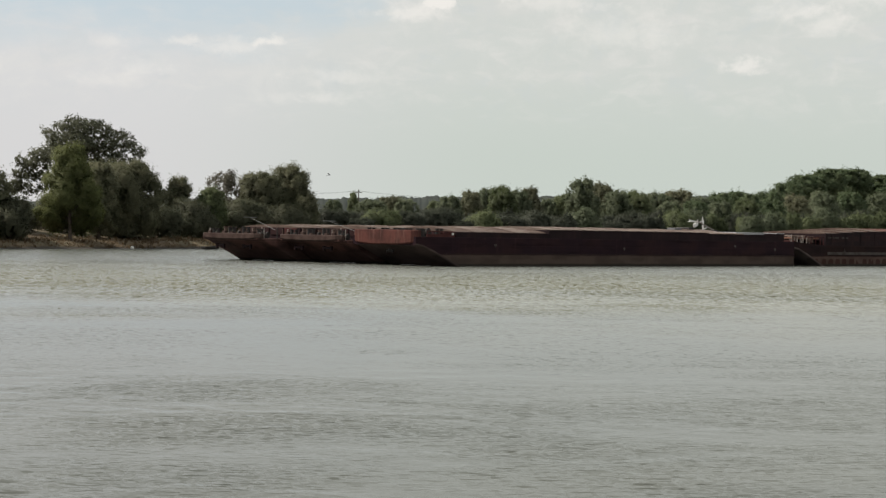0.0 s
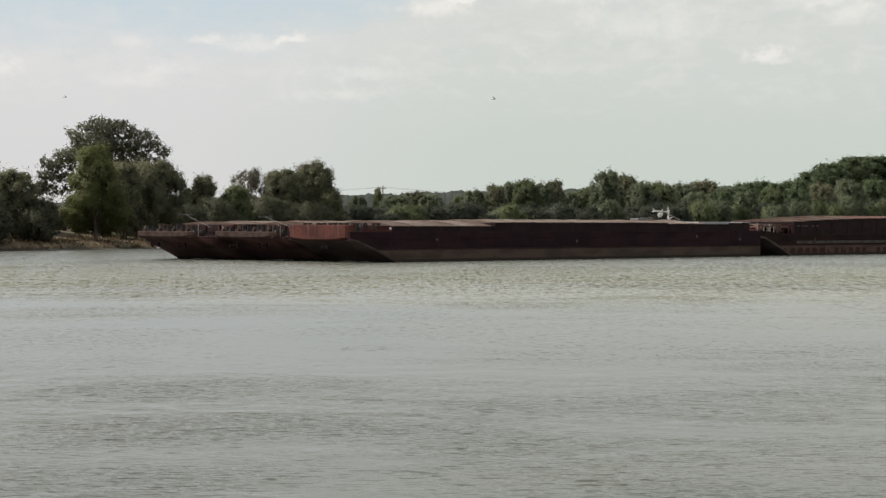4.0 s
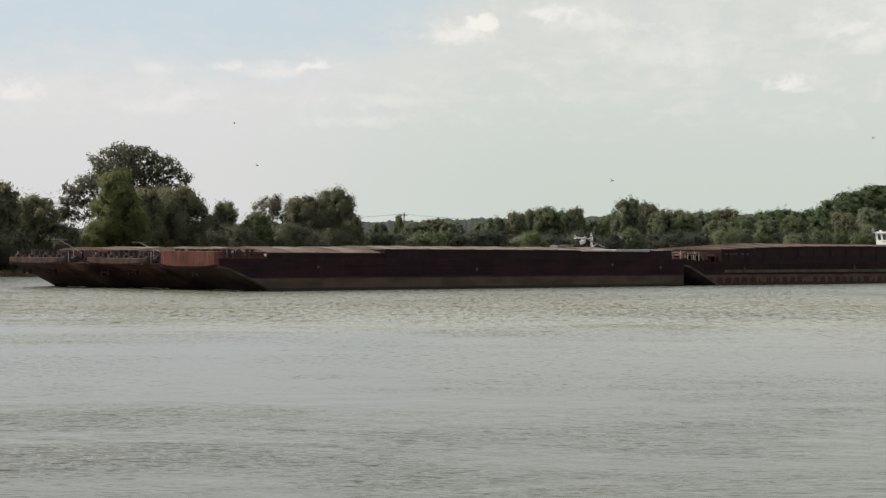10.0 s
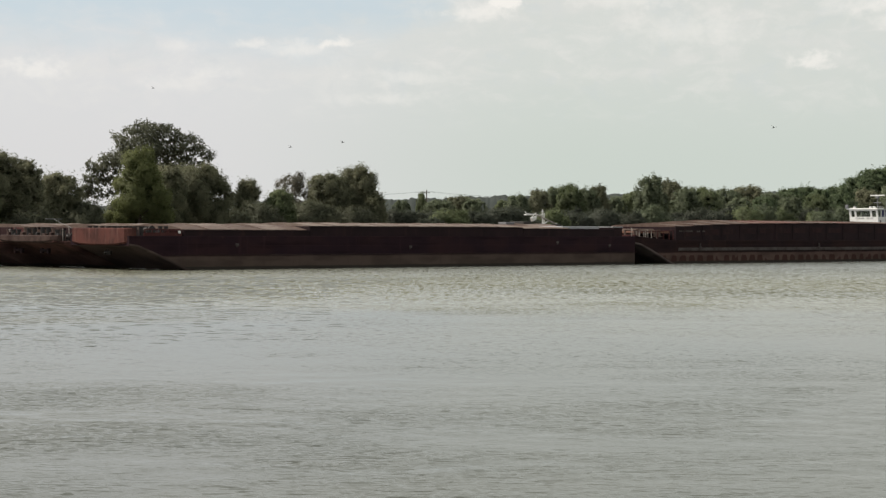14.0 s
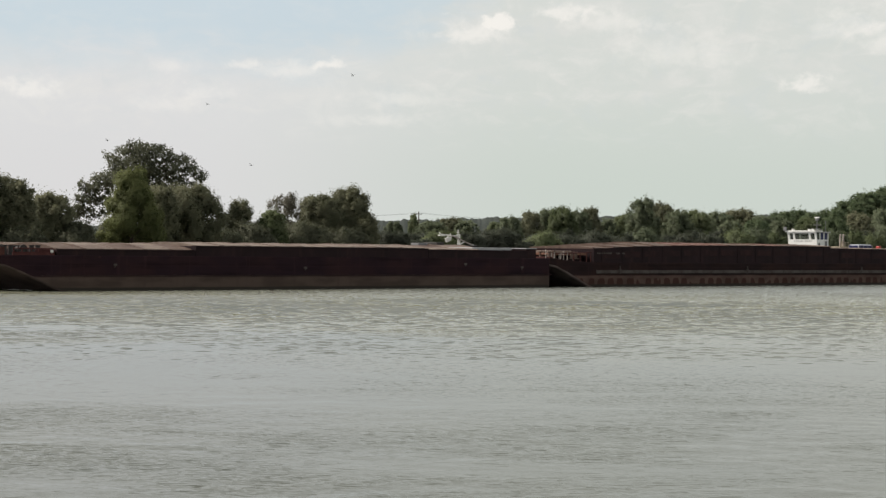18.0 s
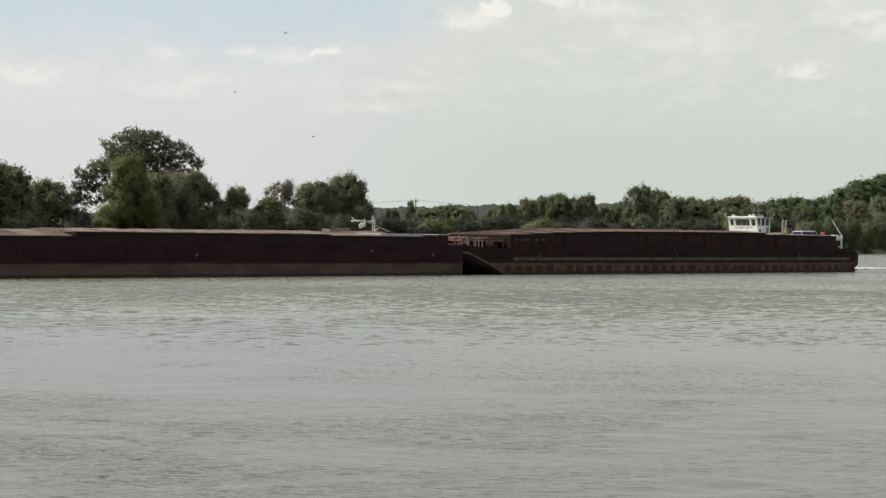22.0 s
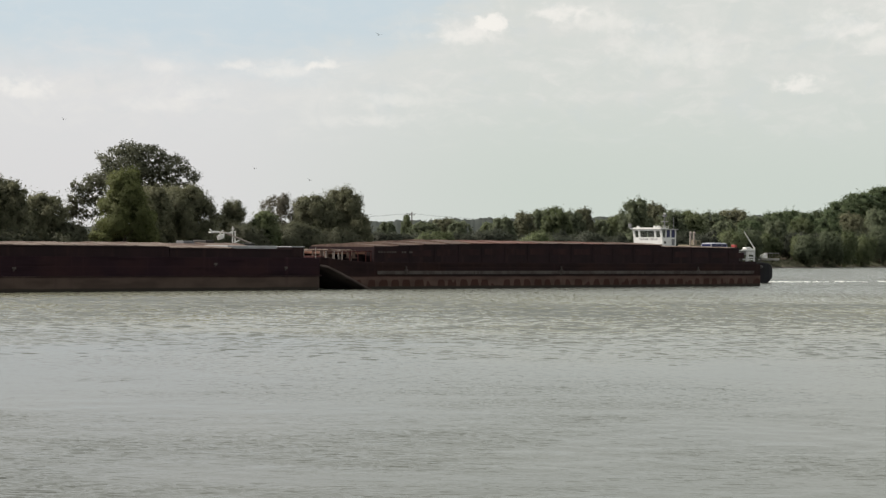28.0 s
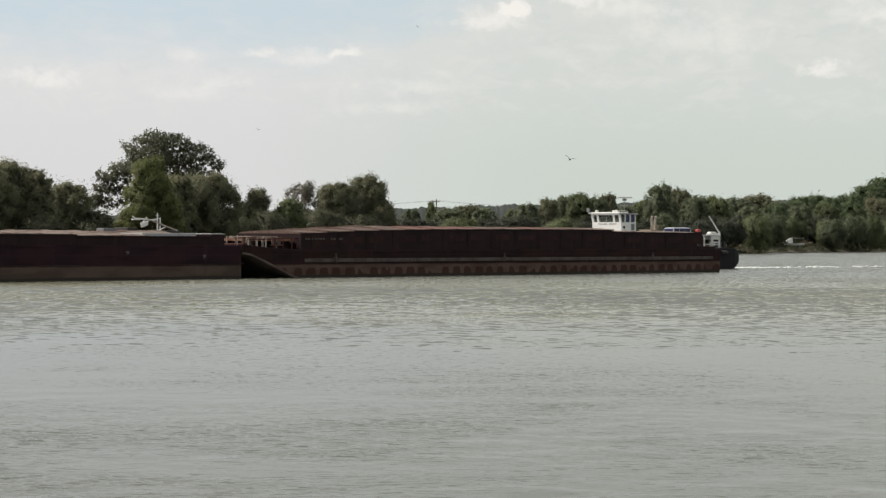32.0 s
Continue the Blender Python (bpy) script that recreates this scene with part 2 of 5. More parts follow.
def pane_mat():
    """Clear, slightly dusty window glass."""
    m = Nodes("clear cabin glass")
    m.set(color=(0.10, 0.105, 0.10), rough=m.ramp(m.noise(6, 4), 0.4, 0.7, 0.04, 0.12), spec=0.5)
    clear = m.nt.nodes.new("ShaderNodeBsdfTransparent")
    clear.inputs[0].default_value = (0.86, 0.89, 0.84, 1)
    both = m.nt.nodes.new("ShaderNodeMixShader")
    both.inputs[0].default_value = 0.72
    m.put(m.bsdf.outputs[0], both.inputs[1]), m.put(clear.outputs[0], both.inputs[2])
    m.put(both.outputs[0], m.nt.nodes["Material Output"].inputs[0])
    return m.mat


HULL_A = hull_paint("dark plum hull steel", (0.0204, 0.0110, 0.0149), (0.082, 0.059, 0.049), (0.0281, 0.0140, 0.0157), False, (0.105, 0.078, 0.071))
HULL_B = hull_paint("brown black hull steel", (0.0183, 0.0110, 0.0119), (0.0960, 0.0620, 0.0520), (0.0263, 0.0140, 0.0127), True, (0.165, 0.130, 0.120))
HULL_C = hull_paint("rusty bow hull steel", (0.0520, 0.0310, 0.0290), (0.0950, 0.0580, 0.0510), (0.1180, 0.0620, 0.0530), False)
RED_PLATE = worn("faded red bow paint", (0.0960, 0.0365, 0.0300), (0.0480, 0.0205, 0.0180), (0.1400, 0.0740, 0.0620), 2.2)
PINK_PLATE = worn("scuffed pinkish rust paint", (0.0640, 0.0420, 0.0360), (0.0330, 0.0190, 0.0170), (0.1500, 0.1230, 0.1080), 2.6, streak=False)
COVER_TAN = worn("sun-bleached rusty cover steel", (0.1786, 0.1408, 0.1197), (0.1100, 0.0792, 0.0686), (0.2332, 0.1954, 0.1716), 1.4)
COVER_RED = worn("red oxide cover steel", (0.133, 0.074, 0.062), (0.094, 0.047, 0.041), (0.195, 0.129, 0.109), 1.4)
COVER_BROWN = worn("brown rusty cover steel", (0.1135, 0.0810, 0.0669), (0.0686, 0.0449, 0.0387), (0.1646, 0.1267, 0.1100), 1.4)
COAMING = worn("dark rusty coaming steel", (0.0215, 0.0120, 0.0140), (0.0145, 0.0090, 0.0105), (0.0340, 0.0180, 0.0170), 1.0)
COAMING_RED = worn("dull red bulwark paint", (0.060, 0.022, 0.021), (0.035, 0.015, 0.015), (0.095, 0.045, 0.04), 1.5)
RUST_ORANGE = worn("orange rusty plate", (0.20, 0.105, 0.075), (0.13, 0.065, 0.048), (0.27, 0.185, 0.15), 1.6)
STRAKE = worn("scraped grey rubbing strake", (0.080, 0.070, 0.065), (0.048, 0.038, 0.035), (0.115, 0.102, 0.096), 2.5)
IRON_DARK = plain("dark greasy iron", (0.028, 0.024, 0.023), 0.6, 0.4)
IRON_RUST = plain("rusty bollard iron", (0.10, 0.062, 0.048), 0.8, 0.0, (0.07, 0.05, 0.04), 0.6)
IRON_PALE = plain("pale weathered iron", (0.30, 0.26, 0.235), 0.7, 0.0, (0.16, 0.11, 0.09), 0.5)
WHITE = plain("white ship paint", (0.60, 0.60, 0.585), 0.45, 0.0, (0.30, 0.26, 0.22), 0.4)
GREY = plain("grey ship paint", (0.13, 0.13, 0.14), 0.6)
GREY_MID = plain("grey galvanised tube", (0.17, 0.17, 0.17), 0.6)
GREY_LIGHT = plain("light grey tarpaulin", (0.33, 0.33, 0.34), 0.7)
BLACK_HULL = worn("black tar hull paint", (0.0150, 0.0150, 0.0180), (0.0105, 0.0105, 0.0120), (0.0330, 0.0270, 0.0270), 1.5)
OCHRE = plain("dull ochre funnel paint", (0.22, 0.185, 0.125), 0.7)
PANEL = worn("dull red side panel paint", (0.0280, 0.0135, 0.0140), (0.0175, 0.0098, 0.0110), (0.0400, 0.0205, 0.0190), 1.5)
CANOPY = plain("pale blue-white gel coat", (0.36, 0.37, 0.44), 0.5)
PANE = pane_mat()
NAVY = plain("dark blue glazing", (0.03, 0.034, 0.09), 0.15, 0.0, (0.04, 0.04, 0.06), 0.2, 0.25)
RED = plain("red paint", (0.42, 0.05, 0.045), 0.5)
BARK = worn("grey brown bark", (0.11, 0.088, 0.07), (0.06, 0.048, 0.04), (0.19, 0.165, 0.14), 3.0, 0.9, 0.03)
WOOD_POLE = worn("weathered pole wood", (0.10, 0.085, 0.07), (0.07, 0.055, 0.045), (0.16, 0.14, 0.12), 3.0, 0.9)
FOAM = plain("white water foam", (0.72, 0.73, 0.70), 0.8, 0.0, (0.5, 0.5, 0.46), 0.5)
BIRD = plain("dark bird plumage", (0.018, 0.017, 0.018), 0.8)
LEAF_DARK = foliage("dark poplar leaves", (0.122, 0.130, 0.088), (0.174, 0.180, 0.116), (0.262, 0.256, 0.178))
LEAF_WILLOW = foliage("grey green willow leaves", (0.135, 0.141, 0.086), (0.196, 0.196, 0.121), (0.311, 0.301, 0.198))
LEAF_GREEN = foliage("fresh green willow leaves", (0.110, 0.126, 0.048), (0.154, 0.169, 0.066), (0.214, 0.229, 0.102))
LEAF_DRY = foliage("thin greyish leaves", (0.154, 0.145, 0.113), (0.200, 0.187, 0.151), (0.264, 0.245, 0.205))
LEAF_FAR = foliage("silvery willow leaves", (0.112, 0.135, 0.081), (0.150, 0.173, 0.106), (0.226, 0.247, 0.161))
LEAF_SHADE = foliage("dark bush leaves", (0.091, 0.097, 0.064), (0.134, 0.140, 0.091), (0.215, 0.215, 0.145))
LEAF_BANK = foliage("grey green bank leaves", (0.0566, 0.0643, 0.0469), (0.0792, 0.0884, 0.0640), (0.1245, 0.1302, 0.1023))
LEAF_HILL = foliage("deep green hill leaves", (0.087, 0.121, 0.063), (0.123, 0.158, 0.081), (0.194, 0.220, 0.122))
LEAF_PALE = foliage("pale yellowish willow leaves", (0.128, 0.155, 0.076), (0.180, 0.205, 0.104), (0.271, 0.290, 0.166))
LEAF_OLIVE = foliage("olive green leaves", (0.103, 0.128, 0.062), (0.146, 0.169, 0.084), (0.216, 0.233, 0.139))


def water_mat():
    """Silty water: short wind ripples as slopes of the surface, in gusts, with calmer slicks between."""
    m = Nodes("muddy river water")
    y = m.axis(1)
    warp = m.noise(0.032, 5, 0.6, (1.1, 1.2, 1), 0.8, radians(-25))
    warp2 = m.noise(0.16, 5, 0.6, (0.35, 1.5, 1), 0.6)
    d = m.math("ADD", y, m.math("MULTIPLY", m.math("SUBTRACT", warp, 0.5), 75.0))
    d = m.math("ADD", d, m.math("MULTIPLY", m.math("SUBTRACT", warp2, 0.5), 16.0))
    ruffled = m.math("ADD", m.ramp(d, 50.0, 36.0), m.ramp(d, 66.0, 92.0), True)
    gusts = m.ramp(m.noise(0.13, 5, 0.6, (0.7, 1.0, 1), 0.6), 0.42, 0.62, 0.06, 1.0)
    squalls = m.ramp(m.noise(0.055, 5, 0.6, (0.9, 1.0, 1), 0.8), 0.40, 0.58, 0.18, 1.2)
    w_near = m.ramp(y, 58.0, 36.0)
    w_far = m.ramp(y, 62.0, 115.0)
    # the open stream keeps a steady ripple, the lee water only has its gusts
    gusts = m.math("MAXIMUM", gusts, m.math("MULTIPLY", w_far, 0.6))
    squalls = m.math("MAXIMUM", squalls, m.math("MULTIPLY", w_far, 0.7))
    wind = m.math("ADD", m.math("MULTIPLY", m.math("MULTIPLY", ruffled, gusts), 0.88), 0.12)
    wind = m.math("MULTIPLY", wind, squalls)
    w_mid = m.math("SUBTRACT", 1.0, m.math("ADD", w_near, w_far), True)

    def blend(detail, rough, turn, sizes):
        out = None
        for w, size in zip((w_near, w_mid, w_far), sizes):
            v = m.math("MULTIPLY", m.noise(1.0, detail, rough, (*size, 1), 0.5, turn), w)
            out = v if out is None else m.math("ADD", out, v)
        return out

    facets = blend(3, 0.6, radians(4), ((5.0, 7.0), (5.0, 3.2), (2.6, 0.6)))
    chop = blend(4, 0.65, radians(-9), ((11.0, 15.0), (10.0, 6.0), (9.0, 1.5)))
    side = blend(3, 0.6, radians(20), ((5.0, 5.0), (4.0, 2.0), (2.4, 0.5)))
    lines = blend(3, 0.55, radians(2), ((2.3, 7.5), (3.2, 2.6), (2.6, 0.55)))
    steep = m.math("MULTIPLY", m.ramp(facets, 0.46, 0.66), 0.16)
    steep = m.math("ADD", steep, m.math("MULTIPLY", m.ramp(chop, 0.46, 0.66), 0.16))
    steep = m.math("ADD", steep, m.math("MULTIPLY", m.ramp(lines, 0.565, 0.645), 0.72))
    glints = blend(2, 0.5, radians(-4), ((6.0, 14.0), (7.0, 6.0), (7.0, 2.0)))
    steep = m.math("ADD", steep, m.math("MULTIPLY", m.ramp(glints, 0.60, 0.68), m.math("ADD", m.math("MULTIPLY", w_far, 0.5), 0.2)))
    steep = m.math("MULTIPLY", steep, m.math("ADD", m.math("MULTIPLY", w_far, 0.75), 1.25))
    calm = m.math("ADD", m.math("MULTIPLY", w_far, -0.012), 0.055)
    lean = m.math("ADD", m.math("MULTIPLY", steep, wind), calm)
    # far off some backs of the ripples lie flat enough to mirror what stands on the water
    backs = m.math("MULTIPLY", m.math("SUBTRACT", blend(3, 0.6, radians(-3), ((4.0, 4.0), (4.0, 3.0), (2.7, 0.6))), 0.5), m.math("MULTIPLY", w_far, 0.46))
    lean = m.math("MAXIMUM", m.math("ADD", lean, backs), -0.003)
    across = m.math("MULTIPLY", m.math("MULTIPLY", m.math("SUBTRACT", side, 0.5), 0.5), wind)
    comb = m.nt.nodes.new("ShaderNodeCombineXYZ")
    m.put(across, comb.inputs[0]), m.put(m.math("MULTIPLY", lean, -1.0), comb.inputs[1])
    add = m.nt.nodes.new("ShaderNodeVectorMath")
    m.put(m.nt.nodes.new("ShaderNodeNewGeometry").outputs["Normal"], add.inputs[0]), m.put(comb.outputs[0], add.inputs[1])
    unit = m.nt.nodes.new("ShaderNodeVectorMath")
    unit.operation = "NORMALIZE"
    m.put(add.outputs[0], unit.inputs[0])
    silt = m.mix(m.ramp(warp, 0.35, 0.65), (0.101, 0.108, 0.098), (0.117, 0.122, 0.108))
    # plume: yellower band painted into the colour for a sunlit stretch of water
    plume = m.math("MULTIPLY", m.ramp(d, 58.0, 115.0), m.ramp(d, 190.0, 120.0))
    silt = m.mix(m.math("MULTIPLY", plume, 0.7), silt, (0.145, 0.137, 0.078))
    m.set(color=silt, rough=0.16, ior=1.333, normal=unit.outputs[0])
    return m.mat


def ruffled_mat():
    """The faces of single wavelets, of the same silty water."""
    m = Nodes("ruffled river water")
    silt = m.mix(m.ramp(m.noise(0.05, 4), 0.35, 0.65), (0.098, 0.105, 0.096), (0.114, 0.119, 0.106))
    m.set(color=silt, rough=0.12, ior=1.333, normal=m.bump(m.noise(7.0, 3), 0.3, 0.02))
    return m.mat


def ground_mat():
    m = Nodes("dry grass and earth")
    a = m.ramp(m.noise(0.06, 5, 0.6), 0.4, 0.62)
    g = m.noise(1.5, 6, 0.7)
    c = m.mix(a, (0.135, 0.098, 0.062), (0.080, 0.070, 0.038))
    c = m.mix(m.ramp(g, 0.45, 0.75), c, (0.165, 0.128, 0.084))
    c = m.mix(m.ramp(m.math("ADD", m.axis(2), m.math("MULTIPLY", m.math("SUBTRACT", g, 0.5), 0.5)), 0.45, 0.15), c, (0.036, 0.029, 0.022))
    m.set(color=c, rough=0.95, normal=m.bump(g, 0.8, 0.15))
    return m.mat


WATER, RUFFLED, GROUND = water_mat(), ruffled_mat(), ground_mat()


# ---- mesh helpers ----
def link(name, me, material, parent=None, label=""):
    me.materials.append(material)
    ob = new(name, me)
    if parent:
        ob.parent = parent
    return tagged(ob, label)


def part(name, bm, material, parent=None, label="", smooth=False):
    me = bpy.data.meshes.new(name)
    bmesh.ops.recalc_face_normals(bm, faces=bm.faces)
    bm.to_mesh(me)
    bm.free()
    if smooth:
        me.shade_smooth()
    return link(name, me, material, parent, label)


def thing(name, label, category, m=None, group=""):
    ob = new(name)
    if m is not None:
        ob.matrix_basis = m
    return tagged(ob, label, category, group)


def box(bm, x0, x1, y0, y1, z0, z1, bevel=0.0, m=None):
    r = bmesh.ops.create_cube(bm, size=1.0)
    mt = Matrix.Translation(((x0 + x1) / 2, (y0 + y1) / 2, (z0 + z1) / 2)) @ Matrix.Diagonal((x1 - x0, y1 - y0, z1 - z0, 1))
    bmesh.ops.transform(bm, matrix=(m @ mt) if m is not None else mt, verts=r["verts"])
    if bevel:
        es = list({e for v in r["verts"] for e in v.link_edges})
        bmesh.ops.bevel(bm, geom=es, offset=bevel, segments=2, affect="EDGES", profile=0.5)
    return bm


def tube(bm, p0, p1, r0, r1=None, sides=8):
    p0, p1 = Vector(p0), Vector(p1)
    way = p1 - p0
    r1 = r0 if r1 is None else r1
    m = Matrix.Translation((p0 + p1) / 2) @ way.to_track_quat("Z", "Y").to_matrix().to_4x4()
    bmesh.ops.create_cone(bm, cap_ends=True, segments=sides, radius1=r0, radius2=r1, depth=way.length, matrix=m)
    return bm


def loft(bm, rings, close=True):
    """Skin over rings of equal length."""
    vs = [[bm.verts.new(p) for p in ring] for ring in rings]
    k = len(rings[0])
    for a, b in zip(vs, vs[1:]):
        for i in range(k if close else k - 1):
            j = (i + 1) % k
            bm.faces.new((a[i], a[j], b[j], b[i]))
    if close:
        bm.faces.new(list(reversed(vs[0])))
        bm.faces.new(vs[-1])
    return bm


# ---- ground and water ----
BANK = Vector((-49.0, 244.0))             # a point of the far waterline
ALONG = Vector((0.509, 0.861)).normalized()
INLAND = Vector((-0.861, 0.509)).normalized()


def smooth_step(a, b, x):
    t = min(max((x - a) / (b - a), 0.0), 1.0)
    return t * t * (3 - 2 * t)


def ground_z(x, y):
    p = Vector((x, y)) - BANK
    v, u = p.dot(INLAND), p.dot(ALONG)
    v += 1.6 * noise.noise((u * 0.05, 3.1, 0)) + 0.7 * noise.noise((u * 0.21, 9.0, 0))
    z = -1.6 + 1.6 * smooth_step(-14, 0, v) + 1.0 * smooth_step(0, 3.5, v) + 1.3 * smooth_step(3, 16, v) + 0.9 * smooth_step(16, 60, v)
    if v > 1:
        z += 0.25 * noise.noise((x * 0.15, y * 0.15, 0)) * smooth_step(1, 8, v)
        d2 = ((x - 185) / 85) ** 2 + ((y - 800) / 110) ** 2
        z += 15 * math.exp(-d2)
    near = smooth_step(-163.8, -168, v)
    if v < -160:
        z += 3.3 * near
    return z


def build_ground():
    us = [-2600, -1500, -800, -400, -200, -120] + [-100 + 4 * i for i in range(1, 175)] + [650, 720, 820, 1000, 1400, 2000, 3200]
    vs = [-2600, -1200, -500, -260, -190, -172, -168, -166, -164, -160, -120, -60, -20, -14, -9, -5, -2, -1, 0, 1, 2, 3, 4, 6, 8, 11, 14,
          17, 21, 26, 32, 40, 50, 62, 76, 92, 110, 130, 155, 185, 220, 260, 310, 400, 600, 900, 1500, 2600]
    verts, faces = [], []
    for v in vs:
        for u in us:
            p = BANK + ALONG * u + INLAND * v
            verts.append((p.x, p.y, ground_z(p.x, p.y)))
    k = len(us)
    for j in range(len(vs) - 1):
        for i in range(k - 1):
            faces.append((j * k + i, j * k + i + 1, (j + 1) * k + i + 1, (j + 1) * k + i))
    me = bpy.data.meshes.new("ground")
    me.from_pydata(verts, [], faces)
    me.shade_smooth()
    tagged(link("ground", me, GROUND), "dry grassy river bank and plain", "ground", kind="structure")


def build_water():
    """One sheet to the horizon, with wind waves modelled on its nearer part."""
    # rows widen with the distance from the near bank, columns fan out with them
    ys = [15.0]
    while ys[-1] < 262:
        ys.append(ys[-1] + max(0.07, ys[-1] ** 2 / 10500))
    ys = np.array(ys)
    fan = np.linspace(-0.36, 0.36, 300)
    X, Y = fan[None, :] * (ys[:, None] + 8), np.repeat(ys[:, None], len(fan), 1)
    rng = np.random.default_rng(4)
    Z = np.zeros_like(X)
    for k in range(80):
        lam = 0.6 * (2.4 / 0.6) ** rng.random()
        a = rng.uniform(-1.4, 1.4)
        kx, ky = math.sin(a) * 2 * math.pi / lam, math.cos(a) * 2 * math.pi / lam
        Z += lam * 0.0012 * np.sin(kx * X + ky * Y + rng.uniform(0, 6.28))
    # gust patches: broken bands of stronger and weaker waves
    gust = np.zeros_like(X)
    for k in range(26):
        lam = rng.uniform(6, 50)
        a = rng.normal(0, 0.5)
        gust += np.sin(math.sin(a) * 2 * math.pi / lam * X + math.cos(a) * 2 * math.pi / (lam * 0.5) * Y + rng.uniform(0, 6.28))
    gust = np.clip(0.62 + 0.11 * gust, 0.12, 1.25)
    D = Y + 9 * np.sin(X * 0.045 + 1) + 5 * np.sin(X * 0.11 + Y * 0.05)
    slick = 1 - 0.68 * np.exp(-((D - 56) / 13) ** 2)
    Z = Z * gust * slick * np.clip((58 - Y) / 22, 0, 1) * np.clip((0.355 - abs(fan)) / 0.01, 0, 1)[None, :]
    # the flat rest of the river round the modelled part
    X = np.concatenate([np.full((len(ys), 1), -2600.0), X, np.full((len(ys), 1), 2600.0)], 1)
    Y = np.concatenate([Y[:, :1], Y, Y[:, -1:]], 1)
    Z = np.concatenate([Z[:, :1] * 0, Z, Z[:, -1:] * 0], 1)
    X = np.concatenate([X[:1], X, X[-1:]], 0)
    Y = np.concatenate([Y[:1] * 0 - 2600, Y, Y[-1:] * 0 + 3200], 0)
    Z = np.concatenate([Z[:1] * 0, Z, Z[-1:] * 0], 0)
    V = np.stack([X, Y, Z], -1).reshape(-1, 3)
    n, k = X.shape
    I = (np.arange(n - 1)[:, None] * k + np.arange(k - 1)[None, :]).ravel()
    F = np.stack([I, I + 1, I + k + 1, I + k], 1)
    me = bpy.data.meshes.new("water")
    me.vertices.add(len(V)), me.vertices.foreach_set("co", V.ravel())
    me.loops.add(F.size), me.loops.foreach_set("vertex_index", F.ravel().astype(np.int32))
    me.polygons.add(len(F)), me.polygons.foreach_set("loop_start", np.arange(0, F.size, 4, dtype=np.int32))
    me.update(calc_edges=True)
    me.shade_smooth()
    return tagged(link("water", me, WATER), "grey-green muddy river with wind ripples", "water", kind="structure")


def build_gust():
    """A gust on the open stream: loose short wavelets, crest by crest, thinning out towards its rim."""
    rng = np.random.default_rng(17)
    verts, faces = [], []
    for i in range(19000):
        x, y = rng.uniform(-46, 46), rng.uniform(60, 139)
        rim = min(1.0, (46 - abs(x)) / 14, (y - 58) / 14, (141 - y) / 10)
        patch = noise.noise((x * 0.05, y * 0.07, 3.0)) + 0.6 * noise.noise((x * 0.16, y * 0.2, 8.0))
        if rng.random() > rim * (0.62 + 0.8 * patch):
            continue
        long, high = rng.uniform(0.2, 0.62) * y / 100, rng.uniform(0.010, 0.034) * (0.55 + y / 220)
        deep, skew, bow = high * rng.uniform(1.8, 3.6), rng.normal(0, 0.16), rng.normal(0, 0.12)
        k = len(verts)
        for j in range(4):
            f = j / 1.5 - 1
            crest = (1 - f * f) * rng.uniform(0.75, 1.1)
            px, py = x + f * long, y + skew * f * long + bow * f * f
            verts += [(px, py - deep * crest - 0.01, -0.002), (px, py, high * crest), (px, py + deep * crest * 1.3 + 0.01, -0.002)]
        for j in range(3):
            a = k + 3 * j
            faces += [(a, a + 3, a + 4, a + 1), (a + 1, a + 4, a + 5, a + 2)]
    me = bpy.data.meshes.new("ripples")
    me.from_pydata(verts, [], faces)
    return tagged(link("ripples", me, RUFFLED), "dark wind ripples of a gust on the river", "water", kind="stuff")


build_ground()
water = build_water()
gust = build_gust()

# ---- the convoy ----
HEADING = 42.682
START = Vector((45.994, 218.497))           # origin of the convoy (stern of the near leading barge) at 0 s
AHEAD = Vector((-math.cos(radians(HEADING)), -math.sin(radians(HEADING))))
TRAVEL = [(0, -0.17), (4, 10.89), (8, 21.92), (12, 32.94), (16, 43.93), (20, 54.9), (24, 65.85), (28, 76.78), (32, 87.69)]
convoy = []                                # (thing, s, lateral)


def aboard(ob, s, lat):
    convoy.append((ob, s, lat))
    return ob


def hull_mesh(length, beam, deck, rake=6.2, headlog=1.95, stern_rake=0.0, sheer=0.0, bottom=-0.6, pinch=0.28):
    bm = bmesh.new()
    rings = []
    stations = [(0.0, headlog), (rake * 0.12, headlog - 0.12), (rake * 0.35, headlog * 0.66), (rake * 0.62, headlog * 0.30), (rake * 0.85, -0.02),
                (rake * 1.0, -0.28), (rake * 1.3, bottom)]
    k = 14
    stations += [(rake * 1.3 + (length - 3 - rake * 1.3) * i / k, bottom) for i in range(1, k)]
    stations += [(length - 2.4, bottom), (length - 1.0, bottom + stern_rake * 0.4), (length, bottom + stern_rake)]
    for x, zb in stations:
        inset = pinch * max(0.0, 1 - x / (1.1 + 1.8 * pinch)) ** 1.5
        zt = deck + sheer * max(0.0, 1 - x / 7.0) ** 2
        r = 0.18
        y0, y1 = inset, beam - inset
        dent = 0.025 * noise.noise((x * 0.35, length, 0))
        rings.append([(x, y0 + r, zb), (x, y1 - r, zb), (x, y1 - r * 0.3, zb + r * 0.3), (x, y1, zb + r), (x, y1 - dent, (zb + zt) / 2), (x, y1, zt - 0.06),
                      (x, y1 - 0.06, zt), (x, y0 + 0.06, zt), (x, y0, zt - 0.06), (x, y0 + dent, (zb + zt) / 2), (x, y0, zb + r), (x, y0 + r * 0.3, zb + r * 0.3)])
    return loft(bm, rings)


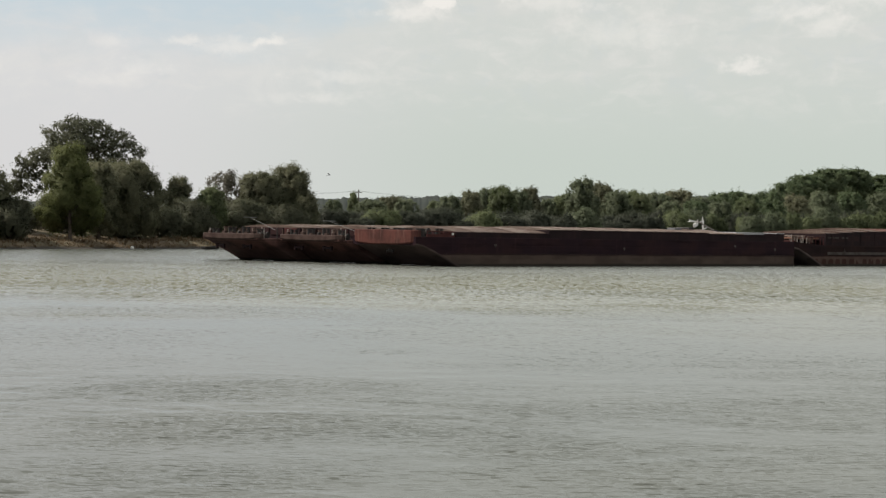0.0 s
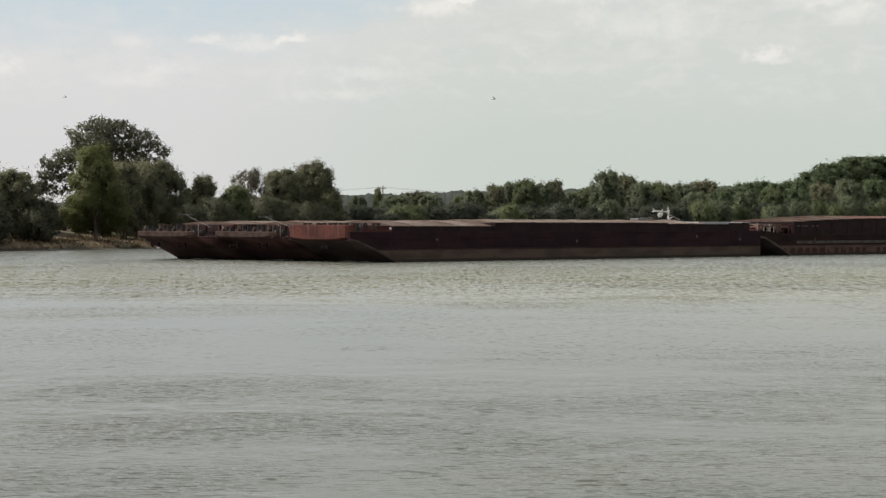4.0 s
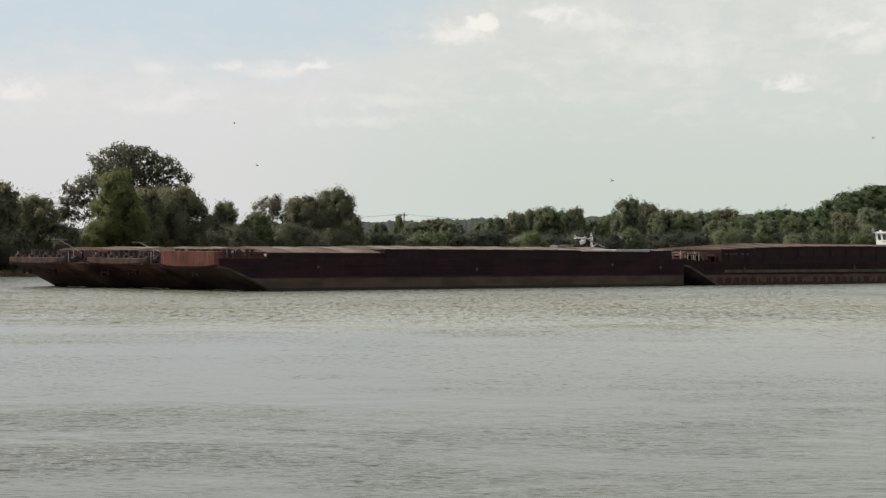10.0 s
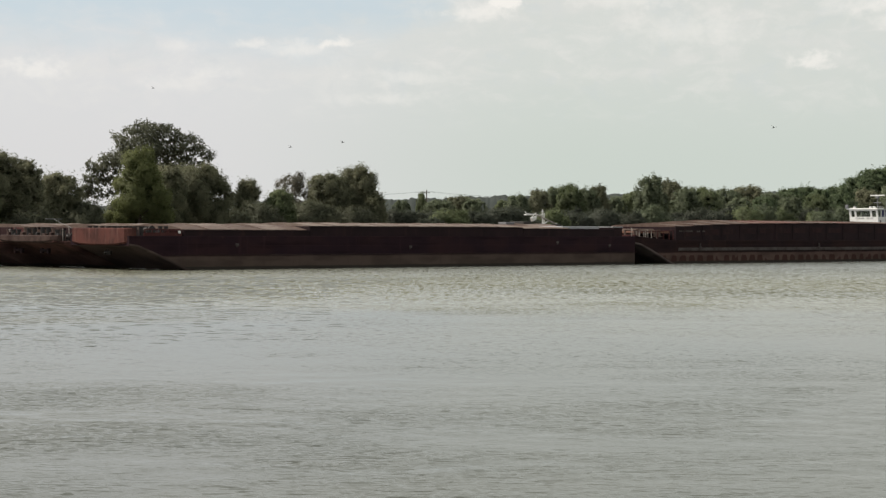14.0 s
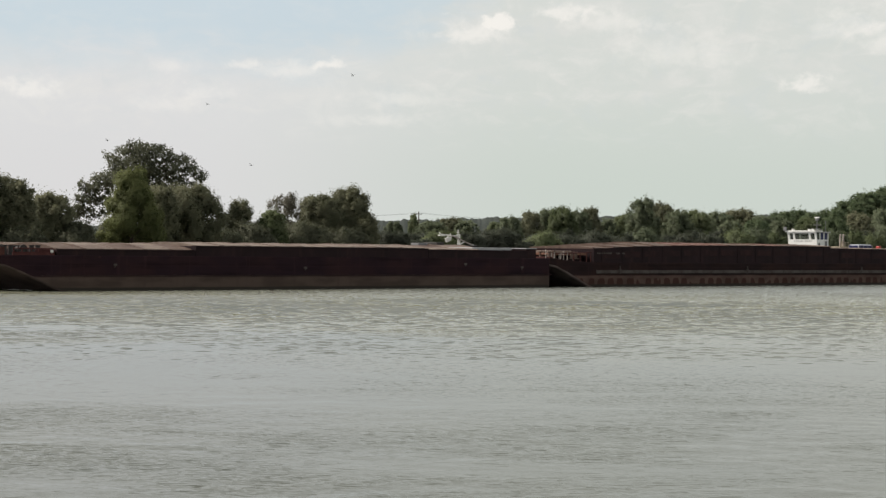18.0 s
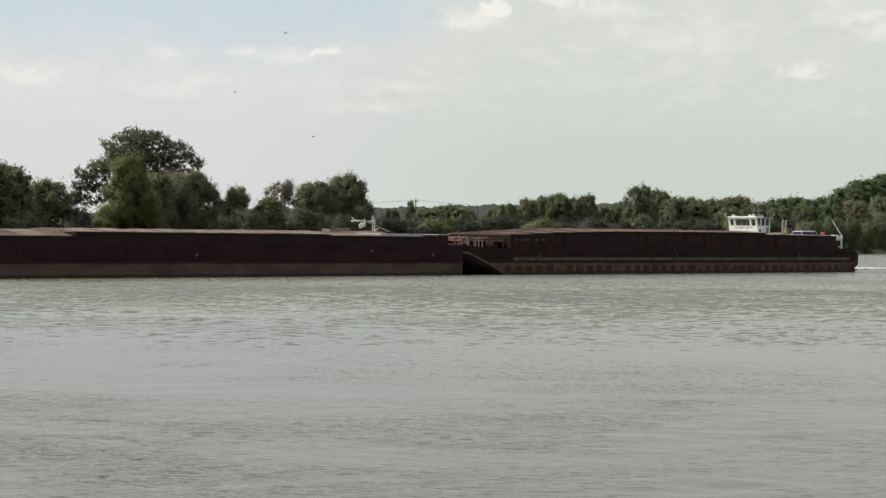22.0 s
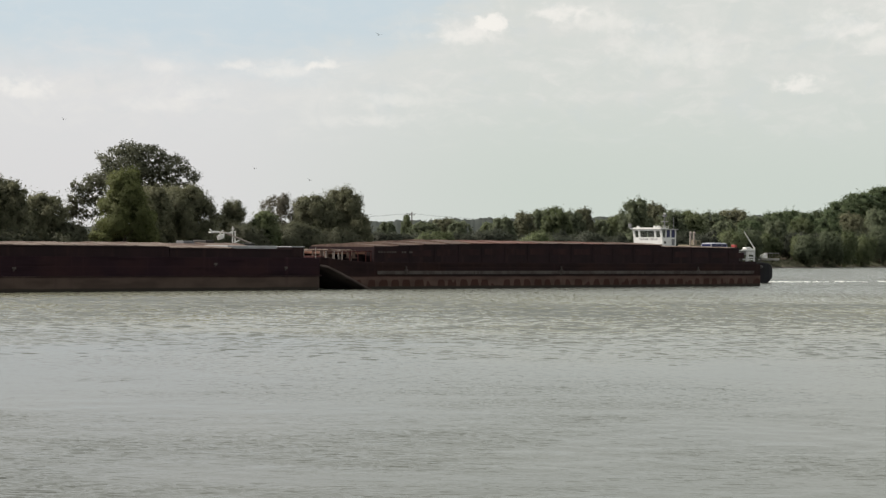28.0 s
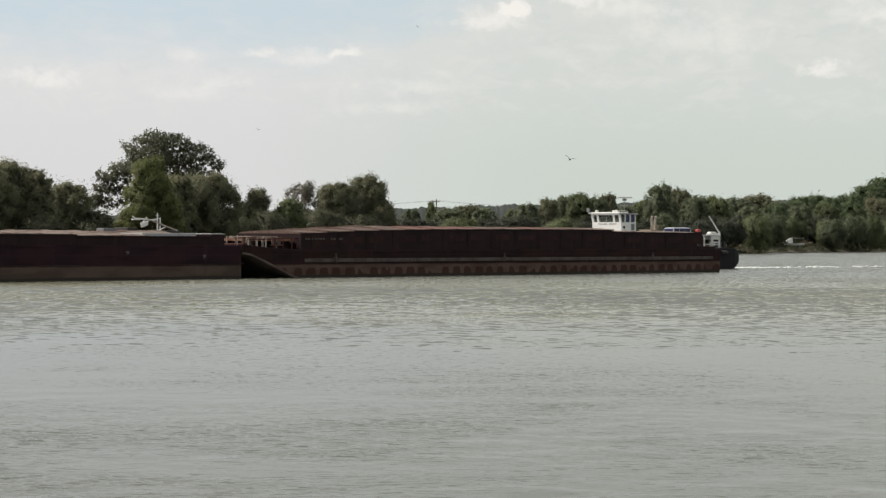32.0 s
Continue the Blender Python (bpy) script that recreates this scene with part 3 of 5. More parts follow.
def bollard(parent, x, y, z, m=IRON_RUST, h=0.55, gap=0.55):
    bm = bmesh.new()
    box(bm, x - gap / 2 - 0.3, x + gap / 2 + 0.3, y - 0.22, y + 0.22, z - 0.02, z + 0.06)
    for dx in (-gap / 2, gap / 2):
        tube(bm, (x + dx, y, z + 0.05), (x + dx, y, z + h), 0.19, sides=10)
        tube(bm, (x + dx, y, z + h), (x + dx, y, z + h + 0.07), 0.25, sides=10)
    return part("bollard", bm, m, parent)


def post(parent, x, y, z, h, m=IRON_PALE, r=0.07, name="post"):
    bm = tube(bmesh.new(), (x, y, z), (x, y, z + h), r, r * 0.9)
    tube(bm, (x, y, z + h), (x, y, z + h + 0.05), r * 1.5, r * 1.1)
    return part(name, bm, m, parent)


def winch(parent, x, y, z, m=IRON_DARK, s=1.0):
    bm = bmesh.new()
    for dy in (-0.55, 0.55):
        box(bm, x - 0.35 * s, x + 0.35 * s, y + dy * s - 0.05, y + dy * s + 0.05, z - 0.02, z + 0.75 * s, 0.03)
    tube(bm, (x, y - 0.8 * s, z + 0.45 * s), (x, y + 0.8 * s, z + 0.45 * s), 0.2 * s, sides=12)
    tube(bm, (x, y - 0.85 * s, z + 0.45 * s), (x, y - 0.72 * s, z + 0.45 * s), 0.36 * s, sides=14)
    return part("winch", bm, m, parent)


def bow_plate(parent, beam, z0, z1, m, belly=0.25, x=-0.09, margin=0.55):
    """Push-log plate across the bow, rounded at its corners and its foot."""
    bm = bmesh.new()
    n = 16
    rings = []
    for i in range(n + 1):
        f = i / n
        y = margin + (beam - 2 * margin) * f
        e = abs(2 * f - 1)
        back = 0.42 * max(0.0, (e - 0.82) / 0.18) ** 2
        foot = z0 + belly * e ** 3
        xx = x + back
        rings.append([(xx, y, foot), (xx - 0.10, y, foot + 0.12), (xx - 0.10, y, z1 - 0.05), (xx, y, z1), (xx + 0.30, y, z1), (xx + 0.30, y, foot)])
    loft(bm, rings)
    return part("bow_plate", bm, m, parent, "scuffed bow plate")


def cover(parent, x0, x1, beam, z0, ridge, m, inset=0.55, end_m=COAMING):
    """One arched hatch cover section with a lip at both ends."""
    bm = bmesh.new()
    rings = []
    k = 9
    for x, lift in ((x0, 0.03), (x0 + 0.18, 0.03), (x0 + 0.19, 0.0), (x1 - 0.19, 0.0), (x1 - 0.18, 0.03), (x1, 0.03)):
        ring = [(x, inset, z0 - 0.05)]
        for i in range(k + 1):
            f = i / k
            y = inset + (beam - 2 * inset) * f
            ring.append((x, y, z0 + 0.04 + lift + (ridge - z0) * (1 - abs(2 * f - 1) ** 1.8)))
        ring.append((x, beam - inset, z0 - 0.05))
        rings.append(ring)
    loft(bm, rings)
    return part("hatch_cover", bm, m, parent)


REAR_TOP = ((6.0, 3.72), (12.0, 3.98), (20.0, 4.15), (30.0, 4.22), (44.2, 4.24), (44.4, 4.06), (57.0, 4.0))


def rear_top(x):
    """Height of the after barge's coaming: a long level stretch, then a step down."""
    for (xa, za), (xb, zb) in zip(REAR_TOP, REAR_TOP[1:]):
        if x <= xb:
            return za + (zb - za) * max(0.0, x - xa) / (xb - xa)
    return REAR_TOP[-1][1]


def coaming(parent, x0, x1, beam, z0, z1, m=COAMING, inset=0.12, top=None):
    """Upright box frame round the hold, four walls with a flanged top, level or after a profile."""
    bm = bmesh.new()
    k = 12
    xs = [x0 + (x1 - x0) * i / k for i in range(k + 1)]
    if top:
        xs = sorted(xs + [x for x, _ in REAR_TOP[1:-1]])
    for y0, y1 in ((inset, inset + 0.16), (beam - inset - 0.16, beam - inset)):
        rings = []
        for x in xs:
            zt = top(x) if top else z1
            rings.append([(x, y0, z0 - 0.05), (x, y1, z0 - 0.05), (x, y1, zt - 0.12), (x, y1 + 0.05, zt - 0.1), (x, y1 + 0.05, zt), (x, y0 - 0.05, zt), (x, y0 - 0.05, zt - 0.1), (x, y0, zt - 0.12)])
        loft(bm, rings)
    for x in (x0, x1 - 0.16):
        box(bm, x, x + 0.16, inset + 0.16, beam - inset - 0.16, z0 - 0.05, z1)
    return part("coaming", bm, m, parent)


def rib(parent, x, z0, z1, y, m=COAMING, w=0.14, d=0.10):
    bm = bmesh.new()
    box(bm, x - w / 2, x + w / 2, y - d, y + 0.02, z0, z1)
    return part("stiffener", bm, m, parent)


def bars(parent, x, z, y, widths, h, m, gap=0.09):
    """Unreadable hull lettering: plain strokes."""
    for w in widths:
        if w > 0:
            bm = box(bmesh.new(), x, x + w, y - 0.012, y - 0.002, z, z + h)
            part("lettering", bm, m, parent)
        x += abs(w) + gap


def davit(parent, x, y, z, h, reach, side, m=GREY_MID):
    """Gangway boom: a leaning post that carries a short level bar."""
    bm = bmesh.new()
    tube(bm, (x, y, z), (x + side * reach * 0.3, y + reach, z + h), 0.022, 0.018, 6)
    box(bm, x + side * reach * 0.3 - 0.8, x + side * reach * 0.3 + 0.8, y + reach - 0.04, y + reach + 0.04, z + h, z + h + 0.07)
    return part("boom", bm, m, parent)


# near leading barge ---------------------------------------------------
BEAM = 11.1


def near_front_barge():
    root = thing("cargo_barge", "long rusty plum-coloured cargo barge with a faded red bow plate", "barge", group="barges of the convoy")
    L = 58.95
    bm = hull_mesh(L, BEAM, 2.75, 6.1, 1.95, pinch=0.35)
    bmesh.ops.translate(bm, verts=bm.verts, vec=(0.65, 0, 0))
    part("hull", bm, HULL_A, root)
    bow_plate(root, BEAM, 1.95, 3.36, RED_PLATE, 0.28, 0.56, 0.3)
    # bulwark wings behind the plate
    bm = bmesh.new()
    box(bm, 1.9, 5.5, 0.10, 0.22, 2.72, 3.0)
    part("bulwark", bm, COAMING_RED, root)
    bm = box(bmesh.new(), 1.9, 5.5, BEAM - 0.22, BEAM - 0.10, 2.72, 3.0)
    part("bulwark", bm, COAMING_RED, root)
    for x in (2.0, 2.7, 3.5, 4.3, 5.1):
        post(root, x, 0.16, 2.98, 0.28, COAMING_RED, 0.05)
    bm = tube(bmesh.new(), (2.0, 0.16, 3.28), (5.4, 0.16, 3.25), 0.045)
    part("rail", bm, COAMING_RED, root)
    for x, y in ((2.1, 1.5), (2.2, 3.4), (2.1, 5.2), (2.2, 7.4), (2.1, 9.5), (4.2, 1.0), (4.2, 9.9)):
        bollard(root, x, y, 2.75, IRON_DARK, 0.7)
    winch(root, 3.9, 3.2, 2.75)
    winch(root, 4.0, 7.4, 2.75)
    # anchor in its pocket on the bow
    bm = tube(bmesh.new(), (1.4, 5.1, 1.4), (1.4, 5.9, 1.4), 0.08)
    tube(bm, (1.4, 5.5, 1.65), (1.4, 5.5, 1.2), 0.07)
    box(bm, 1.32, 1.55, 4.98, 5.12, 1.2, 1.5, 0.03), box(bm, 1.32, 1.55, 5.88, 6.02, 1.2, 1.5, 0.03)
    part("anchor", bm, IRON_DARK, root)
    # red locker and lamp at the fore end of the hold
    bm = box(bmesh.new(), 4.2, 5.6, 0.28, 0.9, 2.74, 3.2, 0.04)
    part("locker", bm, COAMING_RED, root)
    bm = box(bmesh.new(), 5.15, 5.4, 0.08, 0.26, 2.92, 3.14, 0.05)
    part("lamp", bm, WHITE, root, "small white lamp")
    coaming(root, 5.7, 18.6, BEAM, 2.72, 3.22)
    coaming(root, 18.65, 44.1, BEAM, 2.72, 3.58)
    coaming(root, 44.15, 56.7, BEAM, 2.72, 3.47)
    xs = [5.8, 8.4, 11.2, 14.0, 16.4, 18.6]
    for i, (a, b) in enumerate(zip(xs, xs[1:])):
        cover(root, a, b - 0.03, BEAM, 3.22 + 0.02 * (i % 2), 3.67 + 0.05 * (i % 2), COVER_TAN if i % 2 else COVER_BROWN)
    n = 9
    for i in range(n):
        a = 18.7 + 25.3 * i / n
        cover(root, a, a + 25.3 / n - 0.03, BEAM, 3.58 + 0.015 * (i % 2), 3.84 + 0.03 * (i % 2) - 0.008 * i, COVER_TAN)
    for i in range(3):
        a = 44.2 + 2.2 * i
        cover(root, a, a + 2.15, BEAM, 3.47, 3.62 + 0.03 * (i % 2), COVER_TAN)
    bm = box(bmesh.new(), 51.2, 56.4, 2.2, 6.2, 3.44, 3.72, 0.05)
    part("tarpaulin", bm, GREY_LIGHT, root, "light grey folded tarpaulin")
    bm = box(bmesh.new(), 56.9, 58.2, 0.5, 3.2, 2.74, 3.62, 0.05)
    part("deck_locker", bm, COAMING, root)
    bm = box(bmesh.new(), 56.85, 58.25, 0.45, 3.25, 3.62, 3.70, 0.02)
    part("locker_lid", bm, GREY_LIGHT, root, "pale flat locker lid")
    for x, y in ((57.4, 4.6), (57.4, 9.6), (59.0, 6.5)):
        bollard(root, x, y, 2.75, IRON_RUST, 0.6)
    post(root, 59.35, 0.3, 2.75, 0.8, IRON_PALE, 0.04)
    # fittings on the side
    for x, z in ((10.9, 2.05), (29.9, 1.83), (48.6, 2.2), (55.9, 1.9)):
        bm = box(bmesh.new(), x - 0.14, x + 0.2, -0.06, 0.02, z - 0.10, z + 0.08, 0.03)
        tube(bm, (x - 0.1, -0.08, z - 0.22), (x + 0.06, -0.08, z - 0.1), 0.04)
        part("side_fitting", bm, STRAKE, root, "pale scuffed mooring fitting")
    bm = box(bmesh.new(), 4.2, L + 0.9, -0.07, 0.03, 1.18, 1.28, 0.02)
    part("rubbing_strake", bm, HULL_A, root)
    bars(root, 8.0, 2.55, 0.0, (0.3, 0.25, -0.1, 0.3, 0.3), 0.16, PANEL)
    root.scale = (1, 0.838, 1)
    return aboard(root, -59.6, 0.0)


def middle_front_barge(lat, s, length, label, boom):
    root = thing("cargo_barge", label, "barge", group="barges of the convoy")
    L = length
    part("hull", hull_mesh(L, 11.0, 2.25, 6.0, 2.12, pinch=0.4), HULL_C, root)
    bow_plate(root, 11.0, 2.1, 2.72, PINK_PLATE, 0.16, margin=0.12)
    for i, y in enumerate((1.3, 2.9, 4.0, 5.4, 6.6, 8.2, 9.6)):
        bollard(root, 1.1 + 0.5 * (i % 2), y, 2.25, IRON_RUST if i % 2 else IRON_DARK, 0.86 + 0.1 * (i % 3))
    winch(root, 3.0, 3.4, 2.25, IRON_DARK, 0.8)
    winch(root, 3.1, 7.4, 2.25, IRON_RUST, 0.8)
    post(root, 0.9, 0.45, 2.25, 0.95, IRON_PALE, 0.04)
    post(root, 2.5, 0.35, 2.25, 1.0, IRON_DARK, 0.07)
    post(root, 4.2, 0.35, 2.25, 1.0, IRON_DARK, 0.07)
    post(root, 0.9, 10.5, 2.25, 0.9, IRON_PALE, 0.07)
    davit(root, 2.4, 0.6, 3.1, boom, 5.0, 0.2)
    for y in (3.0, 8.0):
        bm = tube(bmesh.new(), (0.55, y - 0.55, 1.45), (0.55, y + 0.55, 1.45), 0.12)
        box(bm, 0.45, 0.7, y - 0.75, y - 0.5, 1.2, 1.65, 0.03), box(bm, 0.45, 0.7, y + 0.5, y + 0.75, 1.2, 1.65, 0.03)
        part("anchor", bm, COAMING, root)
    coaming(root, 5.2, L - 4, 11.0, 2.22, 3.36)
    for y in (0.5, 3.0, 5.6, 8.2):
        part("hatch_end", box(bmesh.new(), 5.08, 5.19, y, y + 2.2, 2.62, 3.34, 0.02), PANEL if y > 1 else COAMING_RED, root, "dull red end plate of the hold")
    for i, y in enumerate((0.8, 2.1, 3.4, 4.7, 6.0, 7.5, 8.9, 10.2)):
        w = 0.16 + 0.06 * (i % 3)
        part("chain_stopper", box(bmesh.new(), 0.55, 0.85, y - w, y + w, 2.24, 2.86 + 0.09 * (i % 2), 0.04), PINK_PLATE if i % 3 else IRON_DARK, root)
    for i, (x, y) in enumerate(((1.9, 1.9), (2.3, 4.6), (1.8, 6.9), (2.6, 9.2), (3.8, 1.2), (4.2, 5.6), (3.7, 8.8))):
        post(root, x, y, 2.25, 0.8 + 0.14 * (i % 3), IRON_PALE if i % 2 else IRON_RUST, 0.05, "deck_post")
    n = 14
    for i in range(n):
        a = 5.3 + (L - 9.5) * i / n
        cover(root, a, a + (L - 9.5) / n - 0.03, 11.0, 3.36, 3.60 + 0.05 * (i % 2) + 0.022 * i, COVER_TAN if i % 4 else COVER_BROWN)
    for y in (1.2, 9.6):
        bollard(root, L - 1.6, y, 2.25, IRON_RUST, 0.7)
    root.scale = (1, 0.86, 1)
    return aboard(root, s, lat)


def near_rear_barge():
    root = thing("cargo_barge", "rusty brown-black cargo barge with high hatch coaming and grey strake", "barge", group="barges of the convoy")
    L = 60.5
    part("hull", hull_mesh(L, BEAM, 2.38, 6.2, 2.0, 0.35, 0.45), HULL_B, root)
    bow_plate(root, BEAM, 2.0, 2.9, COAMING_RED, 0.2)
    for x, y in ((0.9, 1.0), (1.4, 3.0), (0.9, 5.4), (1.4, 7.8), (0.9, 10.0), (3.8, 0.8), (4.6, 10.2)):
        bollard(root, x, y, 2.72, IRON_RUST, 0.62)
    for x in (0.6, 1.5, 2.4, 3.3, 4.2, 5.1, 5.7):
        post(root, x, 0.22, 2.45, 0.8, IRON_PALE if x < 2.5 else COAMING_RED, 0.055)
    bm = tube(bmesh.new(), (0.5, 0.22, 3.22), (5.8, 0.22, 3.34), 0.05)
    part("rail", bm, COAMING_RED, root)
    winch(root, 2.6, 3.6, 2.55, IRON_RUST, 1.2)
    for i, (x, y) in enumerate(((0.7, 0.8), (1.1, 1.9), (0.8, 4.2), (1.6, 0.6), (2.3, 0.7), (2.9, 1.4), (3.6, 2.2), (4.1, 1.2))):
        post(root, x, y, 2.45, 0.75 + 0.12 * (i % 3), IRON_PALE, 0.06, "cleat_post")
    part("locker_base", box(bmesh.new(), 3.6, 5.6, 1.4, 9.6, 2.36, 3.08, 0.03), COAMING, root)
    part("fore_locker", box(bmesh.new(), 1.0, 5.8, 1.0, 10.0, 3.07, 3.28, 0.04), RUST_ORANGE, root, "orange rusty fore locker top")
    part("hatch_lid", box(bmesh.new(), 3.0, 5.4, 3.0, 7.5, 3.27, 3.5, 0.05), COVER_TAN, root, "bleached hatch lid")
    coaming(root, 6.0, 57.0, BEAM, 2.36, 3.72, COAMING, 0.10, rear_top)
    n = 17
    for i in range(n):
        a = 6.1 + 50.7 * i / n
        z = rear_top(a + 50.7 / n / 2) - 0.01
        m = COVER_RED if i in (4, 5, 6, 9) else COVER_BROWN if i < 12 else COVER_TAN
        ridge = (3.94, 4.12, 4.28)[i] if i < 3 else 4.39 + 0.03 * (i % 2) if i < 13 else z + 0.09 + 0.02 * (i % 2)
        cover(root, a, a + 50.7 / n - 0.03, BEAM, z, ridge, m, 0.35)
    for i in range(17):
        x = 7.2 + 3.0 * i
        rib(root, x, 2.45, rear_top(x) - 0.13, 0.10, w=0.12, d=0.05)
        part("side_panel", box(bmesh.new(), x + 0.28, x + 2.62, 0.083, 0.12, rear_top(x + 1.4) - 1.05, rear_top(x + 1.4) - 0.48, 0.02), PANEL, root)
    # grey strake in lengths, with upright straps
    for i in range(9):
        a = 6.3 + 5.9 * i
        bm = box(bmesh.new(), a, a + 5.86, -0.11, 0.03, 1.30, 1.62, 0.03)
        part("rubbing_strake", bm, STRAKE, root, "scraped grey rubbing strake")
    for x in (9.65, 29.65, 50.1):
        bm = box(bmesh.new(), x - 0.07, x + 0.07, -0.16, 0.0, 1.25, 2.05, 0.02)
        box(bm, x - 0.2, x + 0.2, -0.15, -0.02, 1.62, 1.74, 0.02)
        part("draught_mark", bm, STRAKE, root, "pale upright mark strap")
    bars(root, 6.4, 3.2, -0.005, (0.2, 0.2, -0.02, 0.12, -0.02, 0.2, 0.2, 0.2, 0.2, -0.5, 0.2, 0.2, -0.2, 0.4), 0.17, STRAKE)
    # aft deck
    for x, y in ((58.2, 1.2), (58.2, 9.8), (59.4, 3.4)):
        bollard(root, x, y, 2.38, IRON_DARK, 0.6)
    bm = box(bmesh.new(), 57.1, 59.9, 0.1, 0.2, 2.36, 2.62)
    part("bulwark", bm, COAMING, root)
    root.scale = (1, 0.838, 1)
    return aboard(root, 0.25, 0.0)


scanner = []                               # the turning radar bar


def pusher_tug():
    root = thing("pusher_tug", "black-hulled river push boat with a white wheelhouse", "tug boat")
    L, B = 42.0, 9.6
    bm = bmesh.new()
    rings = []
    for x, w, zb, zt in ((0, 1, 0.3, 2.2), (1.5, 1, -0.9, 2.2), (10, 1, -1.0, 2.1), (30, 1, -1.0, 2.1), (36.2, 1.0, -0.9, 2.15), (36.6, 1.0, -0.9, 2.3), (38.0, 0.97, -0.8, 2.4), (40.2, 0.95, -0.5, 2.42), (41.4, 0.92, -0.1, 2.32), (42.2, 0.87, 0.2, 2.08), (42.9, 0.78, 0.5, 1.75), (43.35, 0.66, 0.75, 1.4)):
        y0, y1 = B / 2 - B / 2 * w, B / 2 + B / 2 * w
        r = 0.35
        rings.append([(x, y0 + r, zb), (x, y1 - r, zb), (x, y1, zb + r), (x, y1, zt - 0.1), (x, y1 - 0.1, zt), (x, y0 + 0.1, zt), (x, y0, zt - 0.1), (x, y0, zb + r)])
    part("hull", loft(bm, rings), BLACK_HULL, root)
    bm = bmesh.new()
    for i in range(12):
        a0, a1 = math.pi * (i / 12 - 0.5), math.pi * ((i + 1) / 12 - 0.5)
        tube(bm, (38.4 + 3.9 * math.cos(a0), B / 2 + 4.85 * math.sin(a0), 1.9), (38.4 + 3.9 * math.cos(a1), B / 2 + 4.85 * math.sin(a1), 1.9), 0.2, sides=8)
    part("fender", bm, IRON_DARK, root)
    bm = box(bmesh.new(), 8, 31.0, 1.2, B - 1.2, 2.1, 4.12, 0.08)
    part("deckhouse", bm, WHITE, root)
    bm = box(bmesh.new(), 7.7, 31.3, 0.9, B - 0.9, 4.12, 4.22, 0.03)
    part("house_roof", bm, GREY_LIGHT, root)
    # wheelhouse: glazed front that leans outwards, overhanging roof, lower after part
    x0, x1, y0, y1 = 24.4, 26.8, 2.3, 6.6
    z0, z1, z2 = 4.2, 5.18, 6.08
    bm = bmesh.new()
    loft(bm, [[(x0 + 0.1, y0, z0), (x1, y0, z0), (x1, y1, z0), (x0 + 0.1, y1, z0)], [(x0, y0, z1), (x1, y0, z1), (x1, y1, z1), (x0, y1, z1)]])
    wh = part("wheelhouse", bm, WHITE, root, "white steel wheelhouse")

    def leaning(ya, yb, za, zb, thick, front=0.0):
        """An upright slab in the plane of the leaning front."""
        bm = bmesh.new()
        rings = []
        for z in (za, zb):
            x = x0 + front - 0.2 * (z - z1) / (z2 - z1)
            rings.append([(x, ya, z), (x + thick, ya, z), (x + thick, yb, z), (x, yb, z)])
        return loft(bm, rings)

    for ya, yb in ((y0, y0 + 0.24), (y0 + 0.86, y0 + 1.12), (y1 - 1.06, y1 - 0.80), (y1 - 0.30, y1)):
        part("window_post", leaning(ya, yb, z1 - 0.01, z2, 0.16), WHITE, wh)
    part("window_head", leaning(y0, y1, z2 - 0.14, z2 + 0.01, 0.18, -0.02), WHITE, wh)
    for ya, yb in ((y0 + 0.24, y0 + 0.86), (y0 + 1.12, y1 - 1.06), (y1 - 0.80, y1 - 0.30)):
        part("window_pane", leaning(ya, yb, z1, z2 - 0.14, 0.03, 0.08), PANE, wh, "clear leaning windscreen")
    for x in (x0 + 0.62, x0 + 1.42, x1 - 0.16):
        part("window_post", box(bmesh.new(), x, x + 0.16, y0, y0 + 0.16, z1 - 0.01, z2), WHITE, wh)
    part("window_post", box(bmesh.new(), x1 - 0.16, x1, y1 - 0.16, y1, z1 - 0.01, z2), WHITE, wh)
    for xa, xb in ((x0 + 0.08, x0 + 0.62), (x0 + 0.78, x0 + 1.42), (x0 + 1.58, x1 - 0.16)):
        part("side_pane", box(bmesh.new(), xa, xb, y0 + 0.06, y0 + 0.1, z1 - 0.12, z2 - 0.05), NAVY if xa > x0 + 0.5 else PANE, wh, "bluish side window" if xa > x0 + 0.5 else "")
    part("window_pane", box(bmesh.new(), x0 + 0.2, x1 - 0.16, y1 - 0.09, y1 - 0.05, z1, z2 - 0.02), PANE, wh)
    part("window_pane", box(bmesh.new(), x1 - 0.1, x1 - 0.06, y0 + 0.16, y1 - 0.16, z1, z2 - 0.02), PANE, wh)
    bm = box(bmesh.new(), x0 - 0.42, x0 + 0.95, y0 - 0.22, y1 + 0.25, z2, z2 + 0.19, 0.07)
    part("wheelhouse_roof", bm, WHITE, root, "white overhanging wheelhouse roof")
    bm = box(bmesh.new(), x0 + 0.95, x1 + 0.2, y0 - 0.18, y1 + 0.2, z2 - 0.06, z2 + 0.06, 0.03)
    part("aft_roof", bm, GREY_LIGHT, root, "grey roof of the after part")
    # dark lettering below the front windows, ports in the side
    for k, w in enumerate((0.12, 0.08, 0.14, 0.1, -0.1, 0.16, 0.11, 0.1, 0.12, 0.08)):
        if w > 0:
            a = y0 + 0.75 + 0.28 * k
            part("lettering", box(bmesh.new(), x0 - 0.02, x0 + 0.012, a, a + w, 4.92, 5.04 + 0.03 * (k % 2)), GREY, wh)
    part("door", box(bmesh.new(), x1 - 0.75, x1 - 0.25, y0 - 0.02, y0 - 0.004, 4.3, 5.0), GREY, wh, "grey side door")
